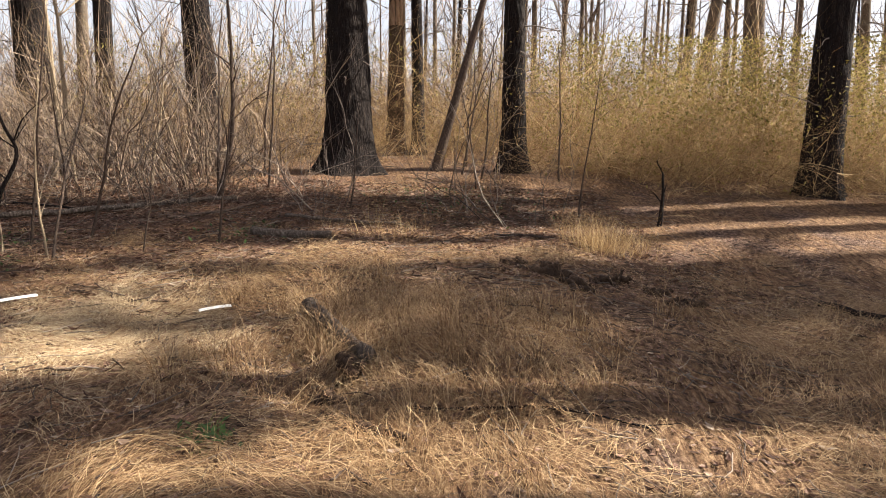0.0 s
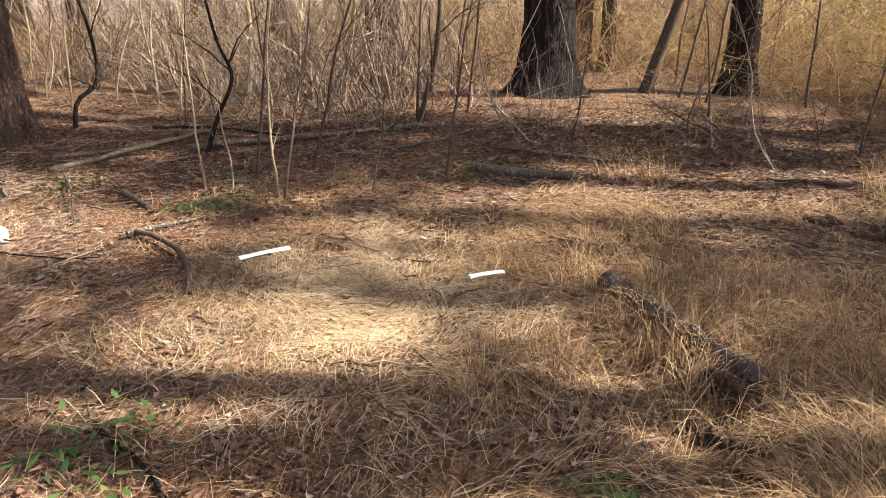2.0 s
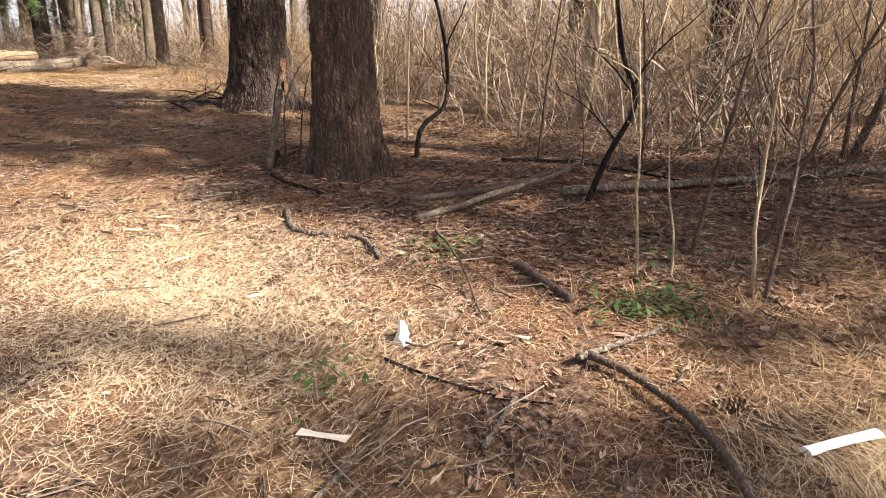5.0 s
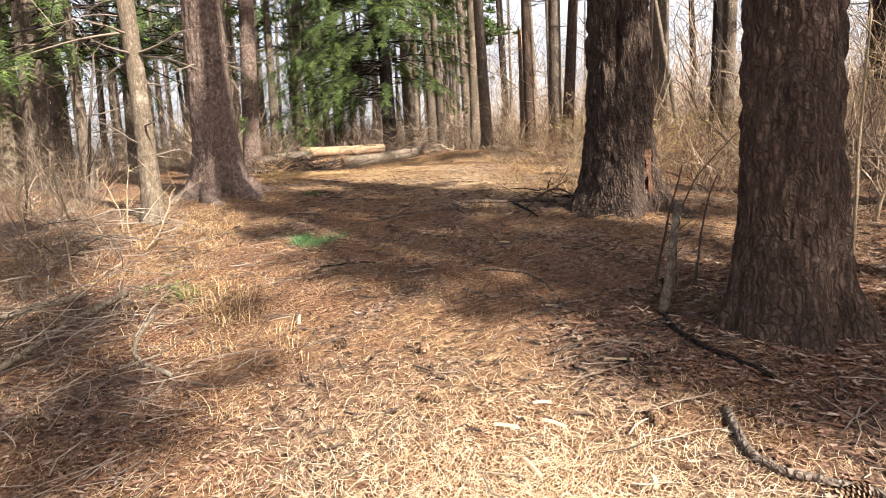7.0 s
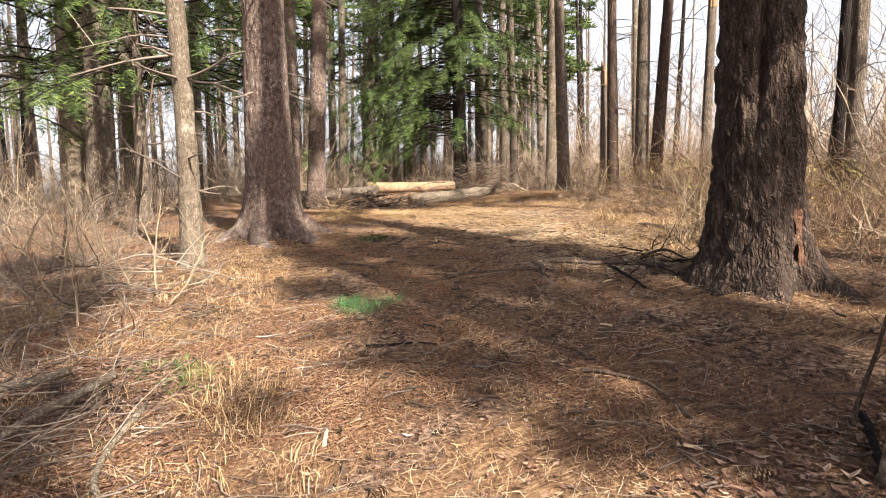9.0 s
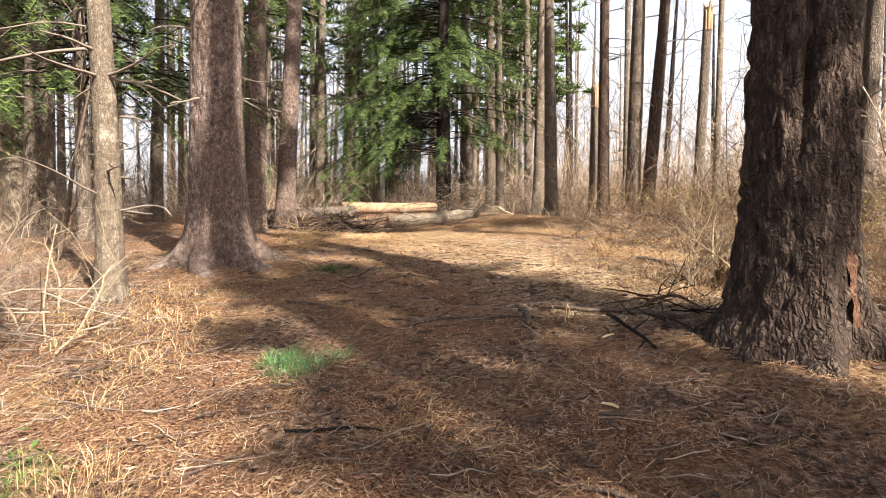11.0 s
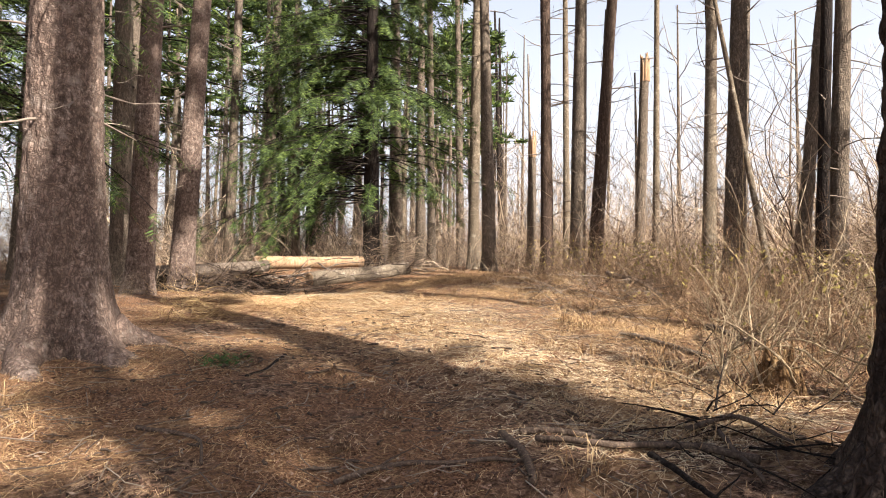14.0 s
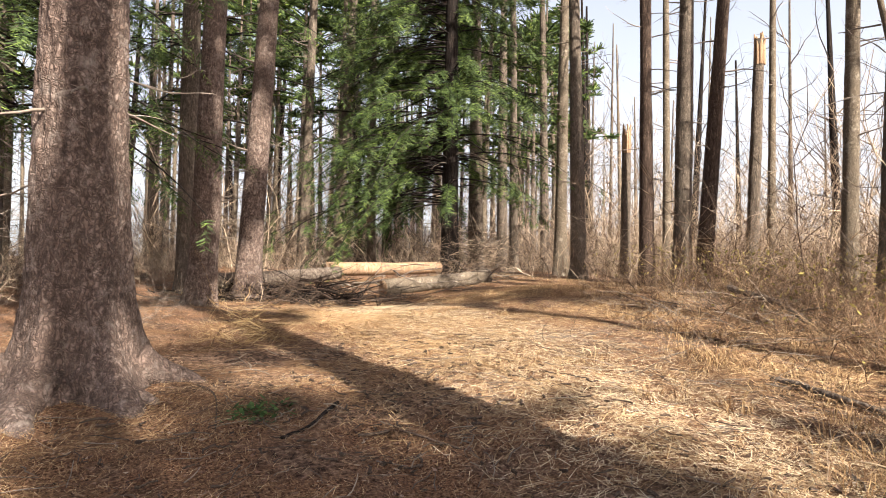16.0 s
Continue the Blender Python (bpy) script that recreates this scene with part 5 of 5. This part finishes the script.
# ---- saplings and shrubs one by one ----
def sapling(x, y, h, r, lean, mat, label, seed, twigs=6, wob=0.06, shape=None, tl=0.28):
    rg = np.random.default_rng(seed)
    t = thing("sapling", x, y, gz(x, y), label, "sapling")
    if shape:
        p = smooth_path(shape, 24)
    else:
        p = branch_pts(rg, (0, 0, -0.08), (lean[0], lean[1], 1), h, 12, 0.0, wob)
    g = Geo()
    g.tube(p, np.linspace(r, r * 0.35, len(p)), 8)
    part("stem", g, mat, t)
    for k in range(twigs):
        i = rg.integers(len(p) // 4, len(p))
        a = rg.uniform(0, 6.28)
        g = Geo()
        twiggy(g, rg, branch_pts(rg, p[i], (math.cos(a), math.sin(a), rg.uniform(0.5, 1.8)), h * tl * rg.uniform(0.4, 1.1), 5, 0, 0.13), r * 0.32, 1, 4, 3, 0.8, 0.45)
        part("twig", g, mat, t)
    return t


DS, PS = "dark bare sapling rising from the leaves", "pale bare sapling among the shrubs"
sapling(-6.71, 7.05, 2.2, 0.027, (0, 0), M_DARK, "twisted dark vine stem beside the pine", 600, 3, shape=[(0, 0, -0.1), (0.05, 0.03, 0.28), (0.24, 0.15, 0.5), (0.26, 0.16, 0.85), (0.21, 0.13, 1.25), (0.12, 0.07, 1.65), (-0.05, -0.02, 2.6), (-0.1, -0.1, 3.4)])
sapling(-4.86, 6.6, 2.6, 0.026, (0, 0), M_DARK, "dark crooked sapling leaning over leaves", 601, 7, shape=[(0, 0, -0.1), (0.14, 0.08, 0.35), (0.3, 0.15, 0.75), (0.2, 0.1, 1.1), (0.1, 0.05, 1.7), (-0.1, 0, 2.8)])
SAP = [
    (-5.92, 9.51, 3.2, 0.05, (0.05, 0), M_SAPPALE, PS), (-5.62, 7.49, 2.6, 0.014, (0, 0.02), M_SAPLING, DS), (-6.2, 8.31, 2.8, 0.016, (0.03, 0), M_SAPPALE, PS), (-3.94, 5.91, 2.4, 0.014, (0.06, 0.03), M_SAPLING, DS),
    (-3.55, 5.55, 1.7, 0.012, (0.04, 0), M_SAPPALE, PS), (-3.5, 5.5, 1.9, 0.014, (0.22, 0.12), M_SAPLING, DS), (-3.59, 6.3, 2.2, 0.016, (0.2, 0.1), M_SAPLING, DS), (-3.12, 8.67, 2.8, 0.04, (0.25, 0.1), M_SAPLING, DS), (-3.98, 5.56, 1.0, 0.008, (0.1, 0.1), M_SAPPALE, PS),
    (-7.87, 6.28, 1.0, 0.014, (0.1, 0.0), M_SAPLING, DS), (-7.75, 6.35, 1.3, 0.01, (-0.1, 0.1), M_SAPLING, DS), (-6.84, 8.78, 2.8, 0.018, (-0.05, 0), M_SAPPALE, PS), (-4.73, 7.85, 2.5, 0.014, (0, 0), M_SAPLING, DS),
    (-2.35, 6.48, 1.7, 0.015, (0.03, 0), M_SAPLING, DS), (-3.16, 8.8, 2.6, 0.022, (0.02, 0), M_SAPLING, DS), (-4.13, 5.42, 1.4, 0.01, (0.0, 0.05), M_SAPPALE, PS), (-2.89, 5.92, 1.0, 0.008, (0.1, 0), M_SAPLING, DS),
    (-1.21, 8.1, 1.3, 0.014, (0.15, 0), M_SAPLING, DS), (0.53, 9.59, 2.0, 0.015, (0.1, 0), M_SAPLING, DS), (1.85, 8.34, 2.0, 0.014, (-0.02, 0), M_SAPLING, DS), (-4.37, 9.41, 2.6, 0.02, (0, 0), M_SAPPALE, PS), (-6.17, 10.19, 3.5, 0.05, (-0.03, 0), M_SAPPALE, PS),
    (-3.71, 9.13, 2.6, 0.015, (-0.03, 0), M_SAPPALE, PS), (2.77, 7.88, 0.75, 0.035, (0.18, 0), M_DARK, "short broken dark stem in sunny grass"), (0.49, 12.2, 2.6, 0.02, (0.1, 0), M_SAPLING, DS), (0.67, 10.59, 2.4, 0.02, (0.2, 0), M_SAPLING, DS), (2.01, 10.54, 2.4, 0.02, (0.05, 0), M_SAPLING, DS),
    (-2.9, 10.2, 3.0, 0.022, (0.1, 0), M_SAPLING, DS), (-2.6, 9.3, 2.8, 0.02, (0.2, 0), M_SAPLING, DS), (0.35, 10.9, 2.8, 0.022, (0.25, 0), M_SAPLING, DS), (-7.2, 9.3, 3.0, 0.018, (0, 0), M_SAPPALE, PS), (-7.6, 8.9, 2.8, 0.016, (0.08, 0), M_SAPPALE, PS), (-5.2, 8.9, 2.8, 0.016, (-0.08, 0), M_SAPPALE, PS),
    (-7.73, 6.51, 0.9, 0.012, (0.1, 0), M_SAPLING, DS), (-7.5, 6.9, 1.6, 0.02, (0.1, 0.1), M_SAPPALE, PS), (-7.2, 7.6, 1.9, 0.016, (0.0, 0.1), M_SAPPALE, PS), (-8.69, 8.67, 1.8, 0.014, (0.1, 0), M_SAPPALE, PS), (-8.2, 8.3, 1.7, 0.012, (0.2, 0), M_SAPPALE, PS),
    (-12.52, 3.3, 1.0, 0.01, (-0.1, 0), M_SAPPALE, PS), (-13.57, 2.83, 1.2, 0.01, (0.1, -0.1), M_SAPPALE, PS), (-12.97, 2.44, 1.2, 0.01, (0, 0.1), M_SAPPALE, PS), (-15.4, 2.2, 1.6, 0.018, (0.25, 0.25), M_SAPLING, DS), (-16.5, 3.0, 2.6, 0.035, (0.2, 0.2), M_SAPLING, DS),
]
for k, (x, y, h, r, ln, m, lab) in enumerate(SAP):
    sapling(x, y, h, r, ln, m, lab, 610 + k, 5 if h > 1.2 else 3)
for k, (x, y, h) in enumerate([(-11.75, 9.35, 1.25), (-11.25, 8.8, 1.3), (-11.05, 8.95, 1.5), (-10.9, 9.2, 1.3), (-11.5, 10.6, 1.4), (-10.8, 9.7, 1.5), (-11.4, 9.5, 1.1), (-10.4, 9.6, 1.3)]):
    sapling(x, y, h * 0.8, 0.013, (0.5 * math.cos(k * 2.1), 0.5 * math.sin(k * 1.7)), M_SAPPALE, "pale forking shrub growing by the stump", 680 + k, 12, 0.2, tl=0.6)
    sapling(x + 0.12, y - 0.1, h * 0.65, 0.009, (0.8 * math.cos(k * 1.3 + 1), 0.8 * math.sin(k * 1.9 + 1)), M_SAPPALE, "pale arching shrub stem by the stump", 690 + k, 10, 0.24, tl=0.6)


for k, (x, y, h) in enumerate([(-12.5, 2.9, 1.1), (-12.15, 3.35, 0.9), (-13.0, 3.1, 1.2), (-13.9, 2.9, 1.3), (-13.4, 3.3, 0.9), (-12.8, 2.5, 1.2), (-14.6, 2.6, 1.4), (-11.9, 2.7, 0.9)]):
    sapling(x, y, h, 0.011, (0.45 * math.cos(k * 2.3), 0.45 * math.sin(k * 1.9)), M_SAPPALE, "pale bare shrub beside the slender spruce", 720 + k, 11, 0.18, tl=0.55)
tufts("dry_grass_tufts", "bleached dry grass by the bare shrubs", [(rt.normal(-11.9, 0.5), rt.normal(3.6, 0.35), rt.uniform(0.4, 0.9)) for _ in range(20)], 40, 0.2, 0.0015, 79, M_STRAW)
tufts("dry_grass_tufts", "pale seedheads of dry grass beside the path", [(rt.normal(-9.9, 0.3), rt.normal(3.75, 0.2), rt.uniform(0.4, 0.8)) for _ in range(14)], 50, 0.3, 0.002, 80, M_STRAW, 0.35)


# ---- pine cones, scraps, chips, herbs ----
def cone_mesh():
    g = Geo()
    g.tube([(0, 0, -0.055), (0, 0, 0), (0, 0, 0.05), (0, 0, 0.065)], [0.008, 0.013, 0.01, 0.003], 8)
    for k in range(70):
        u = k / 70
        z = -0.055 + 0.115 * u
        a = k * 2.4
        L = 0.024 * (1 - 0.6 * u) * (0.7 + 0.6 * min(1, u * 5))
        c, s = math.cos(a), math.sin(a)
        w = 0.009
        b = np.array([c * 0.006, s * 0.006, z])
        e = b + np.array([c * L, s * L, 0.008 + 0.012 * u])
        sd = np.array([-s, c, 0]) * w
        g.add([b - sd * 0.5, b + sd * 0.5, e + sd, e - sd], [(0, 1, 2, 3)])
        g.add([e - sd, e + sd, e + sd * 0.8 + (0, 0, 0.005), e - sd * 0.8 + (0, 0, 0.005)], [(0, 1, 2, 3)])
    return g.mesh("pine_cone", M_CONE, False)


M_CONE = island_mat("pine_cone_scales", [(0.0, (0.06, 0.035, 0.022)), (0.6, (0.17, 0.1, 0.06)), (1.0, (0.34, 0.24, 0.16))], 0.8)
CONE = cone_mesh()
rc = np.random.default_rng(90)
CONES = [(-8.12, 4.48), (-9.07, 4.98), (-7.02, 5.23), (-7.82, 5.58), (-4.12, 5.45), (-3.5, 4.49), (-6.78, 4.94), (-12.75, 7.4), (-9.41, 5.26), (-8.5, 4.1), (-7.6, 4.2), (-6.0, 5.1), (-12.2, 6.6), (-10.6, 5.6), (-13.4, 6.7), (-5.9, 4.4), (-9.9, 6.4), (-11.9, 6.1)]
for x, y in CONES:
    ob = new("pine_cone", CONE)
    ob.matrix_basis = pose(x, y, gz(x, y) + 0.02, 90 + rc.normal(0, 12), 0, rc.uniform(0, 360))
    tagged(ob, "open brown pine cone lying on needles", "pine cone", "cones on the path")


def plain_mat(name, col, rough=0.6, grime=(0.5, 0.45, 0.4)):
    m, nt, b = mat_new(name, rough, 0.3)
    co = nt.nodes.new("ShaderNodeTexCoord").outputs["Object"]
    c = mix(nt, ramp(nt, tex_noise(nt, co, 18, 5, 0.7), [(0.5, (0, 0, 0)), (0.75, (0.8, 0.8, 0.8))]), col, grime)
    nt.links.new(c, b.inputs["Base Color"])
    bump(nt, b, tex_noise(nt, co, 60, 4), 0.3, 0.003)
    return m


M_WHITE = plain_mat("white_plastic", (0.82, 0.81, 0.77))
M_TISSUE = plain_mat("creased_tissue", (0.7, 0.65, 0.55), 0.8)
M_SCRAP = plain_mat("pale_scrap", (0.5, 0.44, 0.35), 0.8)
M_CHIP = plain_mat("wood_chip", (0.46, 0.34, 0.2), 0.85, (0.4, 0.28, 0.16))


def strip(name, a, b, width, thick, mat, label, category, seed, flare=0.25, lift=0.02, curl=0.0):
    """A flat bent piece with a flared, notched end."""
    rg = np.random.default_rng(seed)
    a, b = np.array(a, float), np.array(b, float)
    L = np.linalg.norm(b - a)
    bm = bmesh.new()
    n = 12
    rows = []
    for k in range(n + 1):
        u = k / n
        w = width / 2 * (1 + flare * max(0, (abs(u - 0.5) * 2) ** 4)) * (1 + rg.normal(0, 0.04))
        zc = 0.004 * math.sin(u * 3.1) + curl * u * u
        arc = thick * 0.5
        rows.append([bm.verts.new(v) for v in ((u * L, -w, zc), (u * L, -w * 0.5, zc + thick), (u * L, w * 0.5, zc + thick), (u * L, w, zc), (u * L, w * 0.5, zc + arc * 0.2 - 0.004), (u * L, -w * 0.5, zc + arc * 0.2 - 0.004))])
    for r, s in zip(rows, rows[1:]):
        for i in range(6):
            bm.faces.new((r[i], r[(i + 1) % 6], s[(i + 1) % 6], s[i]))
    bm.faces.new(rows[0][::-1])
    bm.faces.new(rows[-1])
    bmesh.ops.recalc_face_normals(bm, faces=bm.faces)
    me = bpy.data.meshes.new(name)
    bm.to_mesh(me)
    bm.free()
    me.materials.append(mat)
    ob = new(name, me)
    d = b - a
    ob.matrix_basis = pose(a[0], a[1], gz(a[0], a[1]) + lift, 0, -math.degrees(math.atan2(gz(b[0], b[1]) - gz(a[0], a[1]), L)), math.degrees(math.atan2(d[1], d[0])))
    return tagged(ob, label, category)


strip("white_plastic_strip", (-3.25, 4.32), (-3.03, 4.57), 0.042, 0.014, M_WHITE, "long white plastic strip lying on straw", "plastic scrap", 1)
strip("white_plastic_strip", (-1.83, 4.55), (-1.63, 4.66), 0.036, 0.014, M_WHITE, "short white plastic strip lying on straw", "plastic scrap", 2, 0.5)


def crumpled_scrap(x, y, seed):
    """A creased upright sheet with a torn rim and some thickness."""
    u, w = np.meshgrid(np.linspace(-1, 1, 15), np.linspace(0, 1, 17))
    n = fbm(np.stack([u.ravel() * 2.2, w.ravel() * 2.2, 0 * u.ravel() + seed], 1), 3).reshape(u.shape) - 0.5
    wid = 0.04 * (1.2 - 0.5 * w - 0.5 * (w - 0.45) ** 2) * (1 + 1.6 * n)
    X, Y, Z = u * wid, 0.04 * u * u + 0.09 * n + 0.05 * w * w, 0.11 * w * (1 + 0.9 * n) * (1 - 0.3 * u)
    a = np.stack([X.ravel(), Y.ravel(), Z.ravel()], 1)
    i, j = np.meshgrid(np.arange(14), np.arange(16))
    q = (j * 15 + i).ravel()
    q = np.stack([q, q + 1, q + 16, q + 15], 1)
    ob = new("crumpled_scrap", quads_mesh("crumpled_scrap", np.vstack([a, a + (0, 0.004, 0)]), np.vstack([q, q[:, ::-1] + len(a)]), M_TISSUE))
    ob.matrix_basis = pose(x, y, gz(x, y) + 0.005, -12, 0, 35)
    tagged(ob, "crumpled white scrap standing in the needles", "scrap")


crumpled_scrap(-4.9, 4.24, 3)
strip("bark_scrap", (-4.9, 3.55), (-4.7, 3.6), 0.035, 0.005, M_SCRAP, "flat pale scrap lying on needles", "scrap", 4, 0.6, 0.012, 0.02)
for k, (x, y, L, a) in enumerate([(-7.35, 5.21, 0.16, 30), (-8.19, 5.48, 0.11, 35), (-7.23, 4.34, 0.12, 40), (-7.12, 4.55, 0.11, 25), (-7.25, 4.6, 0.09, 60), (-6.95, 4.3, 0.13, -10), (-6.6, 4.25, 0.1, 80), (-6.3, 3.95, 0.08, 10), (-6.5, 4.6, 0.07, 140), (-5.9, 4.2, 0.08, 60), (-10.4, 6.9, 0.12, 100), (-9.6, 6.2, 0.1, 15), (-9.0, 4.0, 0.14, 160)]):
    strip("wood_chip", (x, y), (x + L * math.cos(radians(a)), y + L * math.sin(radians(a))), 0.022, 0.009, M_CHIP, "pale split wood chip on the needles", "wood chip", 20 + k, 0.0, 0.008)

# loose twigs everywhere underfoot
def twig_litter(n, x0, x1, y0, y1, seed, fat=1.0, mat=M_TWIG, label="small dead twigs strewn over the ground"):
    rg = np.random.default_rng(seed)
    g = Geo()
    for k in range(n):
        x, y, a = rg.uniform(x0, x1), rg.uniform(y0, y1), rg.uniform(0, 6.28)
        L, r = rg.uniform(0.06, 0.42) ** 1.2 / fat, rg.uniform(0.001, 0.0045) * fat
        px = x + np.cos(a) * L * np.linspace(0, 1, 4) + rg.normal(0, 0.012, 4)
        py = y + np.sin(a) * L * np.linspace(0, 1, 4) + rg.normal(0, 0.012, 4)
        pz = H(px, py) + r + 0.008 + rg.uniform(0, 0.02)
        g.tube(np.stack([px, py, pz], 1), [r, r, r * 0.8, r * 0.5], 4, cap=False)
    tagged(new("twig_litter", g.mesh("twig_litter", mat)), label, "twigs", kind="stuff")


twig_litter(4200, -16, 3, 1.5, 9.8, 95)
twig_litter(420, -7.5, 1.5, 5.2, 9.2, 101, 0.55, M_TWIG, "long thin fallen twigs among brown leaves")
twig_litter(260, -12.5, -7.6, 0.6, 3.6, 102, 0.55, M_TWIG, "long grey twigs lying beside the path")
twig_litter(900, -16, -7, 3.6, 8.6, 96, 2.4, M_SAPLING, "dark bark bits and stub twigs on the path")
twig_litter(650, -5.5, 3.5, 1.6, 6.5, 97, 1.6, M_SAPLING, "dark broken twigs lying in the straw")

rh = np.random.default_rng(98)


def herbs(x, y, s, n, label, seed):
    """A patch of small green leaves."""
    rg = np.random.default_rng(seed)
    px, py = x + rg.normal(0, s, n), y + rg.normal(0, s, n)
    z = H(px, py) + rg.uniform(0.01, 0.06, n)
    a, L = rg.uniform(0, 6.28, n), rg.uniform(0.012, 0.035, n)
    c, sn = np.cos(a) * L, np.sin(a) * L
    up = rg.uniform(-0.3, 0.8, n) * L
    v = np.stack([np.stack([px - c, py - sn, z - up], 1), np.stack([px + sn * 0.45, py - c * 0.45, z], 1), np.stack([px + c, py + sn, z + up], 1), np.stack([px - sn * 0.45, py + c * 0.45, z], 1)], 1)
    ob = new("green_herbs", quads_mesh("green_herbs", v.reshape(-1, 3), np.arange(4 * n).reshape(-1, 4), M_GREENLEAF, False))
    tagged(ob, label, "herbs", kind="stuff")


for k, (x, y, s, n) in enumerate([(-3.88, 5.19, 0.12, 130), (-4.09, 5.09, 0.1, 90), (-5.3, 5.3, 0.13, 90), (-14.09, 6.01, 0.1, 180), (-10.28, 3.42, 0.17, 50), (-1.07, 2.71, 0.07, 60), (-2.94, 2.65, 0.14, 110), (-2.2, 6.9, 0.25, 160), (-0.4, 8.8, 0.5, 260), (-4.2, 6.0, 0.2, 90), (-5.0, 3.9, 0.12, 60), (0.6, 8.6, 0.6, 260)]):
    herbs(x, y, s, n, "patch of small fresh green leaves", 700 + k)
tufts("green_grass_tuft", "fresh green grass sprouting through straw", [(-10.3 + rh.normal(0, 0.2), 3.42 + rh.normal(0, 0.12), 0.6) for _ in range(8)] + [(-1.07 + rh.normal(0, 0.07), 2.71 + rh.normal(0, 0.05), 0.7) for _ in range(2)], 70, 0.1, 0.0018, 99, M_MOSS, 0.4, 0.1)
